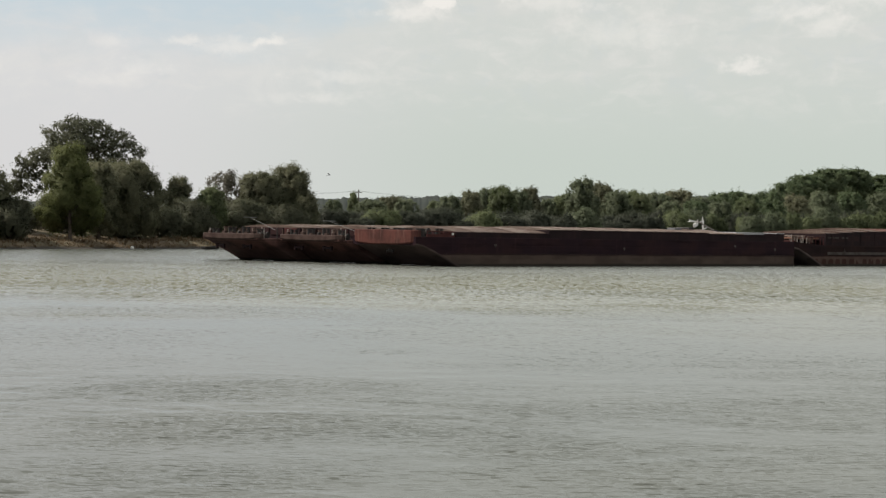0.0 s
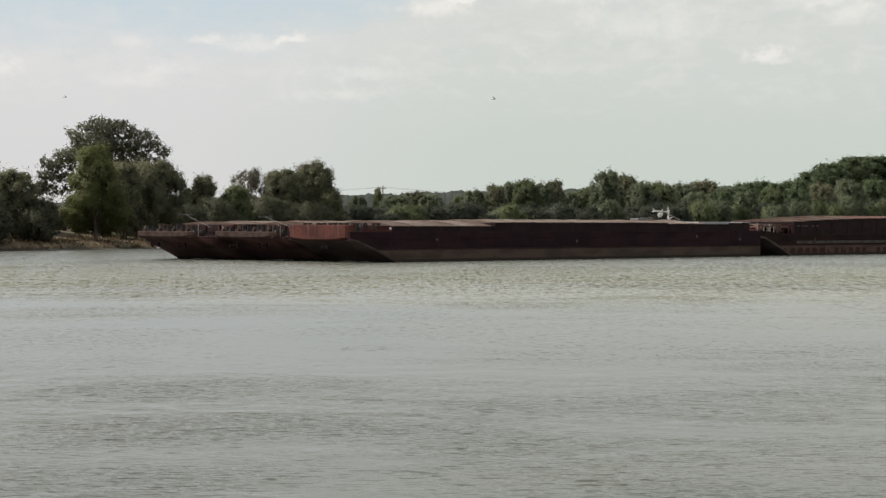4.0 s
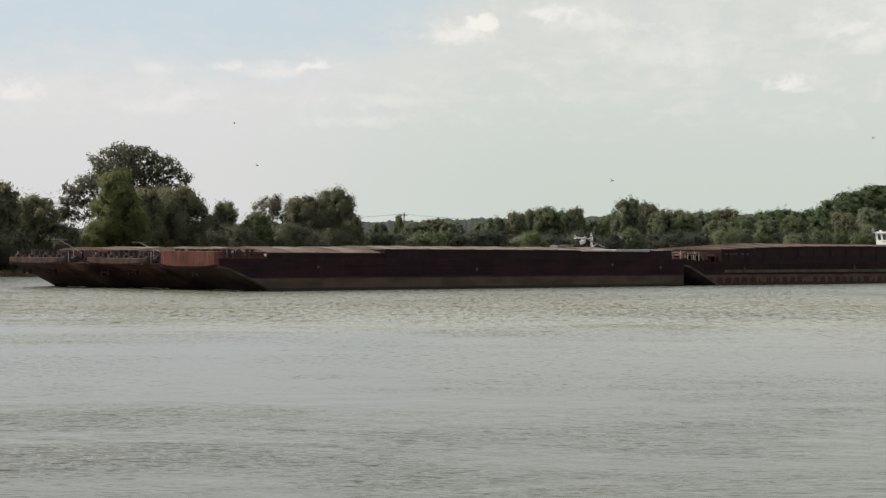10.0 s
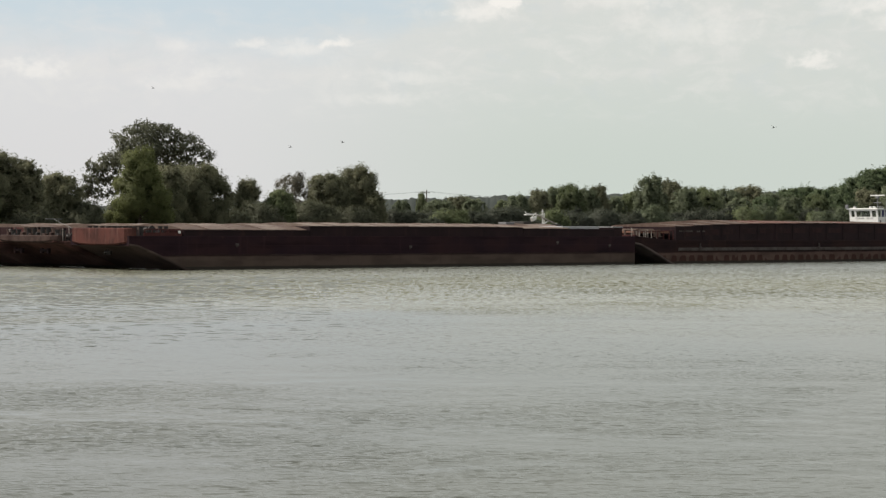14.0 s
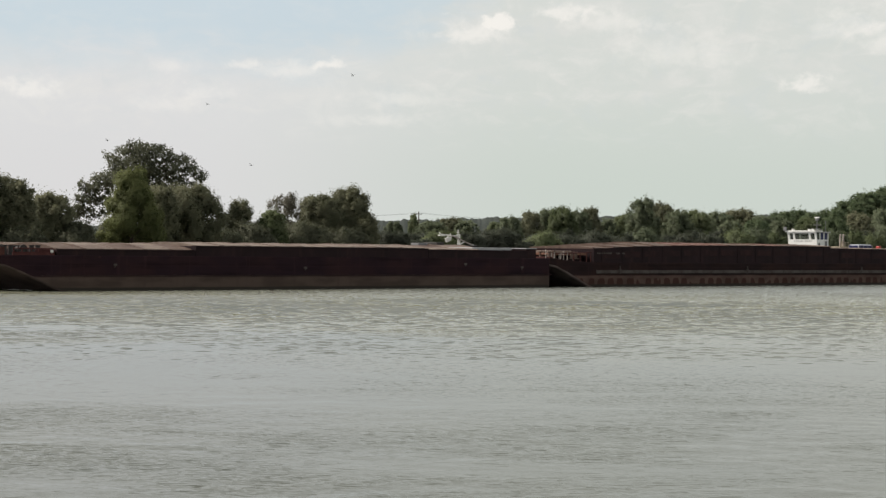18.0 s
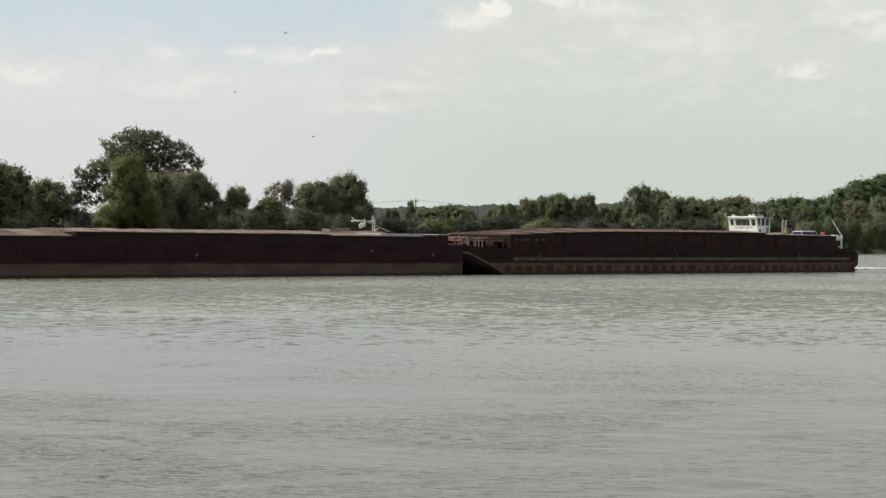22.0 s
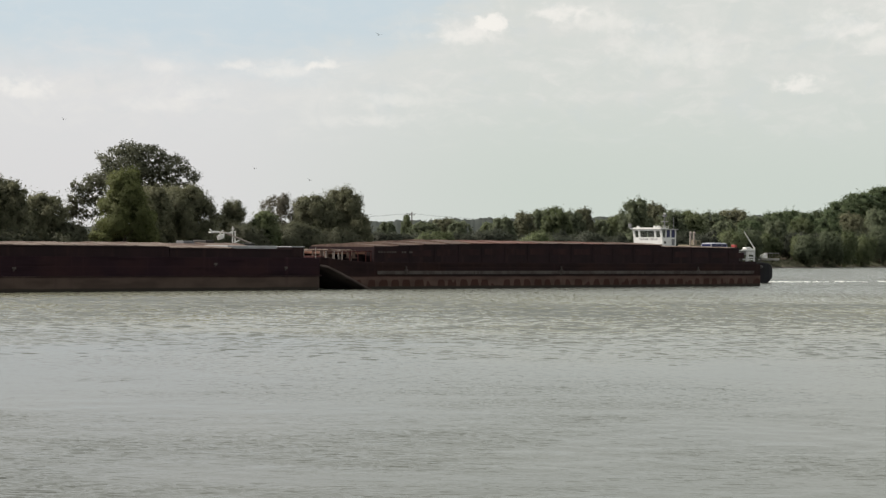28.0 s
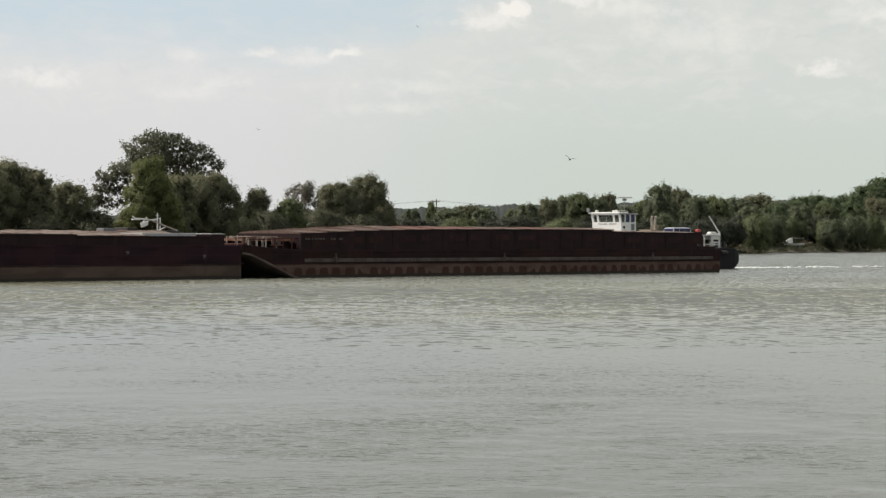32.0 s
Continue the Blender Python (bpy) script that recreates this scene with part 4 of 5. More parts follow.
    part("porthole", tube(bmesh.new(), (x0 + 0.5, y0 - 0.03, 4.62), (x0 + 0.5, y0 + 0.02, 4.62), 0.16, sides=14), IRON_DARK, wh, "round dark port")
    bm = tube(bmesh.new(), (x0 - 0.4, y0 - 0.15, z2 + 0.36), (x0 + 0.9, y0 - 0.15, z2 + 0.36), 0.02)
    for k in range(4):
        x = x0 - 0.4 + 1.3 * k / 3
        tube(bm, (x, y0 - 0.15, z2 + 0.15), (x, y0 - 0.15, z2 + 0.36), 0.02)
    part("roof_rail", bm, WHITE, root)
    # mast, radar and aerials
    bm = tube(bmesh.new(), (27.0, 4.2, z2), (27.0, 4.2, 7.8), 0.07, 0.04)
    tube(bm, (27.0, 3.6, 7.0), (27.0, 4.8, 7.0), 0.03), tube(bm, (27.4, 3.2, z2 - 0.9), (27.4, 3.2, 7.5), 0.03)
    part("mast", bm, GREY, root)
    part("radar_motor", box(bmesh.new(), 26.82, 27.18, 4.02, 4.38, 7.55, 7.8, 0.04), GREY, root)
    bm = box(bmesh.new(), -1.1, 1.1, -0.07, 0.07, 0.0, 0.15, 0.03)
    tube(bm, (0, 0, -0.07), (0, 0, 0.02), 0.06)
    scanner.append(part("radar_scanner", bm, WHITE, root, "white turning radar scanner bar"))
    for dx, y in ((-0.3, 2.6), (0.3, 3.6), (-0.3, 5.6)):
        bm = box(bmesh.new(), x0 + dx, x0 + dx + 0.3, y, y + 0.3, z2 + 0.18, z2 + 0.40, 0.05)
        part("searchlight", bm, WHITE, root)
    bm = box(bmesh.new(), x0 - 0.6, x0 - 0.4, 6.5, 6.9, z2 + 0.18, z2 + 0.62, 0.03)
    part("searchlight", bm, GREY, root)
    # funnels with their casing, skylight, raft, aft crane
    bm = box(bmesh.new(), 29.6, 31.4, 2.6, 4.4, 4.2, 4.38, 0.05)
    for k in range(6):
        tube(bm, (29.6 + 0.36 * k, 2.6, 4.2), (29.6 + 0.36 * k, 2.6, 4.85), 0.03)
    tube(bm, (29.6, 2.6, 4.85), (31.4, 2.6, 4.85), 0.03), box(bm, 30.6, 31.2, 2.9, 3.5, 4.3, 4.95, 0.05)
    part("funnel_casing", bm, OCHRE, root)
    for dx, y in ((0.35, 3.0), (0.85, 2.9)):
        bm = tube(bmesh.new(), (29.8 + dx, y, 4.3), (29.8 + dx, y, 5.7), 0.12, 0.11, 12)
        tube(bm, (29.8 + dx, y, 5.7), (29.8 + dx + 0.12, y, 5.85), 0.14, 0.13, 12)
        part("funnel", bm, IRON_PALE, root, "pale slim exhaust funnel")
    bm = bmesh.new()
    loft(bm, [[(32.9, 2.2, 4.15), (35.9, 2.2, 4.15), (35.9, 3.8, 4.15), (32.9, 3.8, 4.15)], [(33.0, 2.22, 4.56), (35.8, 2.22, 4.56), (35.8, 3.7, 4.56), (33.0, 3.7, 4.56)], [(33.2, 2.3, 4.63), (35.6, 2.3, 4.63), (35.6, 3.6, 4.63), (33.2, 3.6, 4.63)], [(33.6, 2.6, 4.66), (35.2, 2.6, 4.66), (35.2, 3.3, 4.66), (33.6, 3.3, 4.66)]])
    boat = part("boat_canopy", bm, CANOPY, root, "pale blue-white rounded boat canopy")
    for a in (33.05, 33.97, 34.88):
        part("window_pane", box(bmesh.new(), a, a + 0.78, 2.15, 2.27, 4.2, 4.53), NAVY, boat, "dark blue side window")
    part("window_pane", box(bmesh.new(), 32.88, 33.0, 2.35, 3.6, 4.24, 4.52), NAVY, boat, "dark blue front window")
    bm = box(bmesh.new(), 31.0, 36.9, 1.4, B - 1.4, 2.1, 4.16, 0.06)
    part("aft_house", bm, COAMING, root, "dark rusty after house")
    bm = box(bmesh.new(), 36.3, 36.75, 1.5, 2.0, 4.15, 4.46, 0.06)
    part("fuel_box", bm, RED, root)
    bm = bmesh.new()
    for x in (38.3, 39.7):
        for y in (1.3, 2.3):
            tube(bm, (x, y, 2.2), (x, y, 3.75), 0.075)
    for y in (1.3, 2.3):
        for z in (2.75, 3.75):
            tube(bm, (38.3, y, z), (39.7, y, z), 0.07)
    box(bm, 38.25, 39.75, 1.3, 2.3, 3.3, 3.74, 0.04), box(bm, 37.0, 39.9, 1.25, 2.35, 3.72, 3.86, 0.03), box(bm, 38.6, 39.3, 1.4, 2.2, 3.84, 4.2, 0.12)
    box(bm, 38.4, 39.4, 1.2, 2.2, 2.15, 2.3), tube(bm, (38.5, 1.3, 2.2), (38.5, 1.3, 3.9), 0.12), tube(bm, (39.7, 1.3, 2.2), (39.7, 1.3, 4.2), 0.12)
    tube(bm, (38.5, 1.3, 3.0), (39.7, 1.3, 3.0), 0.08), tube(bm, (37.5, 1.3, 3.85), (39.8, 1.3, 3.85), 0.13), tube(bm, (38.1, 1.3, 4.15), (39.7, 1.3, 3.9), 0.08)
    part("crane_frame", bm, WHITE, root)
    bm = tube(bmesh.new(), (39.7, 1.3, 4.1), (38.7, 2.0, 6.0), 0.08, 0.05)
    part("crane_jib", bm, WHITE, root)
    for i in range(6):
        post(root, 37.2 + 0.8 * i, 0.55 + 0.13 * i * i * 0.3, 2.15, 0.85, WHITE if i < 3 else GREY, 0.03, "railing_post")
    return aboard(root, 36.5, 11.7)


def foam_ridge(root, x0, x1, y0, y1, w, h, rng):
    """One low ragged ridge of foam from (x0, y0) to (x1, y1)."""
    bm = bmesh.new()
    a, b = Vector((x0, y0, 0)), Vector((x1, y1, 0))
    side = Vector((a.y - b.y, b.x - a.x, 0)).normalized()
    rings = []
    for f, k in ((0, 0.1), (0.2, 0.7), (0.5, 1.0), (0.8, 0.6), (1.0, 0.1)):
        c = a.lerp(b, f)
        lift = h * k * rng.uniform(0.7, 1.2)
        rings.append([c - side * w * k - Vector((0, 0, 0.05)), c - side * w * k * 0.4 + Vector((0, 0, lift)), c + side * w * k * 0.4 + Vector((0, 0, lift)), c + side * w * k - Vector((0, 0, 0.05))])
    part("foam_ridge", loft(bm, rings), FOAM, root, smooth=True)


def wake():
    """Low ridges of churned water astern of the push boat."""
    root = thing("wake_foam", "white churned wake astern of the push boat", "foam")
    rng = random.Random(3)
    for i in range(130):
        d = 0.1 + 34 * (i / 130) ** 2.6
        lat = rng.uniform(-1, 1) * (1.4 + 0.10 * d)
        l = rng.uniform(0.5, 1.6)
        fade = max(0.12, 1 - d / 14)
        foam_ridge(root, d, d + l, lat, lat + rng.uniform(-0.2, 0.2), rng.uniform(0.10, 0.30) + 0.2 * fade, 0.02 + rng.uniform(0.06, 0.19) * fade, rng)
    return aboard(root, 78.6, 16.4)


def bow_foam(s, lat):
    """Thin broken line of foam where the raked bow meets the water."""
    root = thing("bow_foam", "thin line of foam under a barge bow", "foam", group="foam under the bows")
    rng = random.Random(int(100 + lat))
    for i in range(7):
        y = 3.2 + 0.45 * i + rng.uniform(-0.3, 0.3)
        x = rng.uniform(-0.3, 0.2)
        foam_ridge(root, x, x + rng.uniform(-0.1, 0.1), y, y + rng.uniform(0.7, 1.5), rng.uniform(0.06, 0.14), rng.uniform(0.02, 0.045), rng)
    return aboard(root, s, lat)


def light_crane():
    root = thing("deck_davit", "white-painted deck davit with an aerial and a hook block", "davit")
    bm = tube(bmesh.new(), (0, 0, 3.3), (0, 0, 5.5), 0.07, 0.05)
    tube(bm, (0.42, 0.2, 3.3), (0.42, 0.2, 5.1), 0.06, 0.05), tube(bm, (0, 0, 4.9), (-1.0, 0, 4.85), 0.05), tube(bm, (0, 0, 3.9), (0.9, 0, 4.3), 0.06)
    tube(bm, (-0.25, 0, 5.0), (0.3, 0, 5.0), 0.03), tube(bm, (-0.18, 0, 5.25), (0.18, 0, 5.25), 0.03)
    part("mast", bm, WHITE, root)
    bm = tube(bmesh.new(), (2.0, 0, 3.95), (-1.0, 0, 4.95), 0.085, 0.07)
    part("boom", bm, IRON_PALE, root)
    bm = tube(bmesh.new(), (-0.7, 0, 4.9), (-2.3, 0, 5.0), 0.06)
    tube(bm, (-1.3, 0.3, 4.7), (-1.3, -0.3, 5.1), 0.05), tube(bm, (-2.3, 0, 5.0), (-2.6, 0, 5.2), 0.05)
    part("boom_head", bm, WHITE, root, "white head of the boom")
    part("stanchion", tube(bmesh.new(), (2.0, 0, 3.3), (2.0, 0, 4.05), 0.1), WHITE, root)
    bm = bmesh.new()
    loft(bm, [[(-1.75, -0.12, 4.6), (-1.75, 0.12, 4.6), (-1.6, 0.12, 4.22), (-1.6, -0.12, 4.22)], [(-1.0, -0.12, 4.78), (-1.0, 0.12, 4.78), (-1.05, 0.12, 4.42), (-1.05, -0.12, 4.42)]])
    part("hook_block", bm, WHITE, root)
    bm = box(bmesh.new(), -2.6, -1.9, -0.2, 0.2, 4.85, 4.97, 0.03)
    part("lamp", bm, WHITE, root)
    bm = box(bmesh.new(), -4.2, 1.9, -0.9, 1.5, 2.25, 3.95, 0.08)
    box(bm, -3.6, -2.6, -0.8, 1.2, 3.9, 4.2, 0.06)
    part("winch_house", bm, IRON_DARK, root, "low dark winch house")
    part("deck_box", box(bmesh.new(), -5.8, -4.6, -0.5, 0.7, 2.25, 4.12, 0.05), GREY, root, "grey steel deck box")
    return aboard(root, 1.1, 14.0)


near_front_barge()
middle_front_barge(9.35, -60.15, 65.1, "cargo barge with a pinkish scuffed bow plate and crowded bollards", 0.95)
middle_front_barge(18.9, -62.4, 62.2, "outermost cargo barge with a pale rusty bow plate and bollards", 1.2)
near_rear_barge()
pusher_tug()
light_crane()
wake()
bow_foam(-54.2, 0.0)
bow_foam(-55.4, 9.35)
bow_foam(-57.6, 18.9)


# ---- trees ----
def limbs(rng, h, crown0, spread, r0, count, lean=0.0):
    bm = bmesh.new()
    top = Vector((lean * h, 0, h * 0.8))
    k = 5
    pts = [Vector((lean * h * (i / k) ** 2 + 0.25 * rng.uniform(-1, 1) * (i > 0), 0.25 * rng.uniform(-1, 1) * (i > 0), h * 0.8 * i / k - (0.4 if i == 0 else 0))) for i in range(k + 1)]
    for i in range(k):
        tube(bm, pts[i], pts[i + 1], r0 * (1 - 0.85 * i / k), r0 * (1 - 0.85 * (i + 1) / k), 7)
    for i in range(count):
        f = rng.uniform(0.25, 0.95)
        p = pts[min(int(f * k), k - 1)].lerp(pts[min(int(f * k) + 1, k)], (f * k) % 1)
        a = rng.uniform(0, 2 * math.pi)
        out = spread * rng.uniform(0.5, 0.9) * (1.1 - 0.5 * f)
        q = p + Vector((out * math.cos(a), out * math.sin(a), out * rng.uniform(0.2, 1.0)))
        mid = p.lerp(q, 0.5) + Vector((0, 0, -0.08 * out))
        rr = r0 * 0.42 * (1.1 - f)
        tube(bm, p, mid, rr, rr * 0.7, 5), tube(bm, mid, q, rr * 0.7, rr * 0.2, 5)
        for j in range(2):
            b = a + rng.uniform(-1, 1)
            q2 = mid + Vector((math.cos(b), math.sin(b), rng.uniform(0.1, 0.9))) * out * 0.45
            tube(bm, mid, q2, rr * 0.4, rr * 0.12, 4)
    return bm


def leaves(seed, lobes, count, size, tuft=0.6, heart_share=0.52, fill=0.36, rise=0.45, open_share=0.0):
    """Small leaves in tufts that stand out of the hull of uneven boughs (x, y, z, rx, ry, rz each),
    larger shaded leaves behind them and a rough dark heart in the thick of it."""
    rng = np.random.default_rng(seed)
    lobes = np.array(lobes)

    def depth(p):
        # how deep in the crown: least scaled distance from any bough's middle
        out = np.full(len(p), 9.0)
        for lobe in lobes:
            out = np.minimum(out, np.linalg.norm((p - lobe[:3]) / lobe[3:], axis=1))
        return out

    def spread_over(n, near, far, cut):
        w = lobes[:, 3] * lobes[:, 5]
        pick = rng.choice(len(lobes), n * 3, p=w / w.sum())
        d = rng.normal(size=(n * 3, 3))
        d[:, 2] += 0.25
        d /= np.linalg.norm(d, axis=1)[:, None]
        p = lobes[pick, :3] + d * lobes[pick, 3:] * rng.uniform(near, far, n * 3)[:, None]
        keep = np.flatnonzero((depth(p) > cut) & (p[:, 2] > 0.1))[:n]
        return p[keep], d[keep]

    per = 20
    root, d = spread_over(max(int(count * (1 - fill)) // per, 4), 0.78, 1.0, 0.76)
    if open_share:
        # whole sprays missing: gaps in the crown
        gap = np.array([noise.noise((p[0] * 0.55 + seed, p[1] * 0.55, p[2] * 0.62)) for p in root])
        keep = gap > np.quantile(gap, open_share)
        root, d = root[keep], d[keep]
    way = 0.7 * d + 0.45 * rng.normal(size=d.shape)
    way[:, 2] += rise
    way /= np.linalg.norm(way, axis=1)[:, None]
    long = tuft * rng.uniform(0.45, 1.5, len(root))
    root, way, d, long = (np.repeat(q, per, axis=0) for q in (root, way, d, long))
    n = len(root)
    c = root + way * (rng.uniform(-1, 1, n) * long)[:, None] + rng.uniform(-0.6, 0.6, (n, 3)) * long[:, None]
    s = size * rng.uniform(0.55, 1.3, n)
    back, bd = spread_over(int(count * fill), 0.58, 0.93, 0.56)
    c, d, way = np.concatenate([c, back]), np.concatenate([d, bd]), np.concatenate([way, bd])
    s = np.concatenate([s, size * rng.uniform(1.2, 2.0, len(back))])[:, None]
    n = len(c)
    face = 0.8 * d + 0.65 * rng.normal(size=(n, 3))
    face[:, 2] += 0.3
    face /= np.linalg.norm(face, axis=1)[:, None]
    u = np.cross(face, rng.normal(size=(n, 3)))
    u /= np.linalg.norm(u, axis=1)[:, None] + 1e-9
    v = np.cross(face, u)
    a, b, k = u * s * 0.62, v * s * 0.34, face * s * 0.14
    heart = lobes[:, :3].mean(axis=0)
    heart[2] -= 0.1 * np.ptp(lobes[:, 2])
    away = c - heart
    away /= np.linalg.norm(away, axis=1)[:, None] + 1e-9
    # leaves of one bough catch the light together, their upper sides outwards
    bent = 0.45 * d + 0.85 * away + 0.2 * way + 0.22 * face
    b *= np.sign(np.sum(np.cross(a, b) * bent, axis=1))[:, None]
    P = np.stack([c - a, c - b + k, c + a, c + b + k], axis=1).reshape(-1, 3)
    P[:, 2] = np.maximum(P[:, 2], 0.05)
    F = np.arange(n * 4).reshape(-1, 4).tolist()
    bent = np.repeat(bent, 4, axis=0)
    if heart_share:
        bm = bmesh.new()
        bmesh.ops.create_icosphere(bm, subdivisions=2, radius=1.0)
        ball = np.array([q.co[:] for q in bm.verts])
        tris = np.array([[q.index for q in f.verts] for f in bm.faces])
        bm.free()
        for lobe in lobes:
            rough = 1 + 0.22 * rng.normal(size=(len(ball), 1))
            core = lobe[:3] + ball * rough * lobe[3:] * heart_share
            core[:, 2] = np.maximum(core[:, 2], 0.03)
            F += (tris + len(P)).tolist()
            P = np.concatenate([P, core])
            out = core - heart
            bent = np.concatenate([bent, out / (np.linalg.norm(out, axis=1)[:, None] + 1e-9)])
    me = bpy.data.meshes.new("crown")
    me.from_pydata(P.tolist(), [], F)
    me.shade_smooth()
    me.normals_split_custom_set_from_vertices((bent / np.linalg.norm(bent, axis=1)[:, None]).tolist())
    return me


def crown_lobes(rng, h, width, base, kind):
    """Uneven boughs for a crown between base and h, more upright than round."""
    out = []
    r = width / 2
    ch = h - base

    def envelope(f):
        return r * math.sqrt(max(0.05, 1 - (max(0.0, f - 0.34) / 0.66) ** 2.2)) * (0.86 + 0.14 * min(1.0, f / 0.3))

    def dome(q):
        # how high the crown reaches at q from its axis
        return base + ch * (1 - 0.42 * min(1.0, q / r) ** 2)

    if kind == "bush":
        for i in range(18):
            a = 2.4 * i + rng.uniform(-0.4, 0.4)
            q = r * 0.78 * math.sqrt((i + 0.5) / 18)
            s = r * rng.uniform(0.2, 0.36)
            zz = base + ch * rng.uniform(0.3, 0.8) * (1.08 - 0.6 * (q / r) ** 2)
            out.append((q * math.cos(a), q * math.sin(a), zz, s, s, min(h - zz, s * rng.uniform(1.0, 1.5))))
        out.append((0, 0, base + ch * 0.36, r * 0.88, r * 0.88, ch * 0.46))
        return out
    count, small, large = {"willow": (32, 0.17, 0.32), "plume": (34, 0.13, 0.25), "sparse": (34, 0.12, 0.22)}[kind]
    for i in range(count):
        f = 0.06 + 0.84 * (i + rng.random()) / count
        a = 2.4 * i + rng.uniform(-0.5, 0.5)
        s = r * rng.uniform(small, large)
        q = max(0.0, envelope(f) - s * 0.8) * (rng.uniform(0.82, 1.06) if kind != "sparse" else math.sqrt(rng.uniform(0.25, 1.1)))
        z = base + ch * f
        up = s * (rng.uniform(1.0, 1.6) if kind != "plume" else rng.uniform(1.7, 2.8))
        out.append((q * math.cos(a), q * math.sin(a), z, s, s, min(up, max(dome(q) - z, 0.45 * s))))
    for k in range(4):
        # the tops of the leading boughs
        a = 1.6 * k + rng.uniform(-0.4, 0.4)
        s = r * rng.uniform(0.17, 0.28)
        q = r * rng.uniform(0.12, 0.42)
        up = s * rng.uniform(1.2, 1.9)
        out.append((q * math.cos(a), q * math.sin(a), dome(q * 1.3) - up * rng.uniform(0.92, 1.2), s, s, up))
    if kind != "sparse":
        out.append((0, 0, base + ch * 0.38, r * 0.70, r * 0.70, ch * 0.38))
        out.append((0, 0, base + ch * 0.60, r * 0.60, r * 0.60, ch * 0.30))
    return out


def tree(x, y, top, width, kind="willow", leaf=None, label="", seed=1, density=30.0, size=0.42, base_share=0.06, name="tree", category="tree"):
    rng = random.Random(seed)
    z = ground_z(x, y) - 0.1
    h = top - z
    root = thing(name, label, category, pose(x, y, z))
    base = h * base_share
    lobes = crown_lobes(rng, h - 0.1, width - 0.1, base, kind)
    n = int(min(width * h * density, 38000))
    part("trunk", limbs(rng, h, base, width * 0.42, 0.02 * h + 0.05, 7 if kind != "bush" else 4), BARK, root)
    if kind == "sparse":
        crown = leaves(seed, lobes, n, size, 0.5, 0.0, 0.1, 0.6, 0.12)
    else:
        crown = leaves(seed, lobes, n, size, 0.55)
    link("crown", crown, leaf or LEAF_WILLOW, root)
    return root


# the trees on the near part of the far bank
for i, (x, y, top, w, leaf) in enumerate((
        (-61.5, 240.2, 11.8, 9.0, LEAF_WILLOW), (-58.8, 247.0, 13.6, 9.0, LEAF_WILLOW), (-54.9, 247.1, 12.3, 5.8, LEAF_WILLOW),
        (-52.5, 254.8, 11.0, 7.2, LEAF_WILLOW), (-37.4, 279.1, 13.1, 11.0, LEAF_WILLOW), (-40.6, 272.5, 12.6, 6.5, LEAF_WILLOW), (-20.8, 317.9, 13.0, 9.2, LEAF_WILLOW),
        (-16.5, 323.2, 14.2, 8.6, LEAF_WILLOW), (-13.5, 320.5, 9.2, 4.6, LEAF_WILLOW), (-27.5, 300.0, 9.6, 5.6, LEAF_OLIVE))):
    tree(x, y, top, w, "willow", leaf, "dense grey-green willow at the water's edge", 11 + i, 270.0, 0.2)


def green_willow():
    """Bushy willow of several boughs, narrow at the top and spreading low down."""
    rng = random.Random(31)
    x, y = -43.0, 263.9
    z = ground_z(x, y) - 0.1
    root = thing("tree", "fresh green bushy willow in front of a poplar", "tree", pose(x, y, z))
    part("trunk", limbs(rng, 12.5, 2, 3.0, 0.32, 9), BARK, root)
    lobes = []
    for cx, cz, r in ((0.2, 12.4, 1.3), (-0.8, 11.4, 1.5), (0.9, 10.9, 1.6), (-1.5, 9.8, 1.7), (0.3, 9.6, 2.2), (1.8, 8.9, 1.8), (-2.3, 7.9, 1.8), (-0.4, 7.6, 2.4), (2.1, 6.9, 2.1), (-3.1, 5.6, 1.8),
                      (-1.2, 5.2, 2.4), (1.6, 4.8, 2.5), (-3.7, 3.4, 1.6), (-1.8, 2.8, 2.2), (1.2, 2.3, 2.3), (3.0, 3.4, 2.1)):
        for j in range(3):
            k = r * rng.uniform(0.5, 0.8)
            lobes.append((cx + rng.uniform(-0.8, 0.8), rng.uniform(-1.6, 1.6), cz + rng.uniform(-0.5, 0.5), k, k, k * rng.uniform(0.8, 1.2)))
    link("crown", leaves(31, lobes, 38000, 0.18, 0.55, 0.5, 0.36, 0.7), LEAF_GREEN, root)


green_willow()
tree(-32.1, 298.7, 10.9, 6.2, "sparse", LEAF_WILLOW, "small open-crowned willow with bare stems", 32, 300.0, 0.22, 0.16)
tree(-26.8, 320.7, 12.6, 8.6, "sparse", LEAF_DRY, "thin greyish tree with sparse leaves", 33, 130.0, 0.2, 0.25)


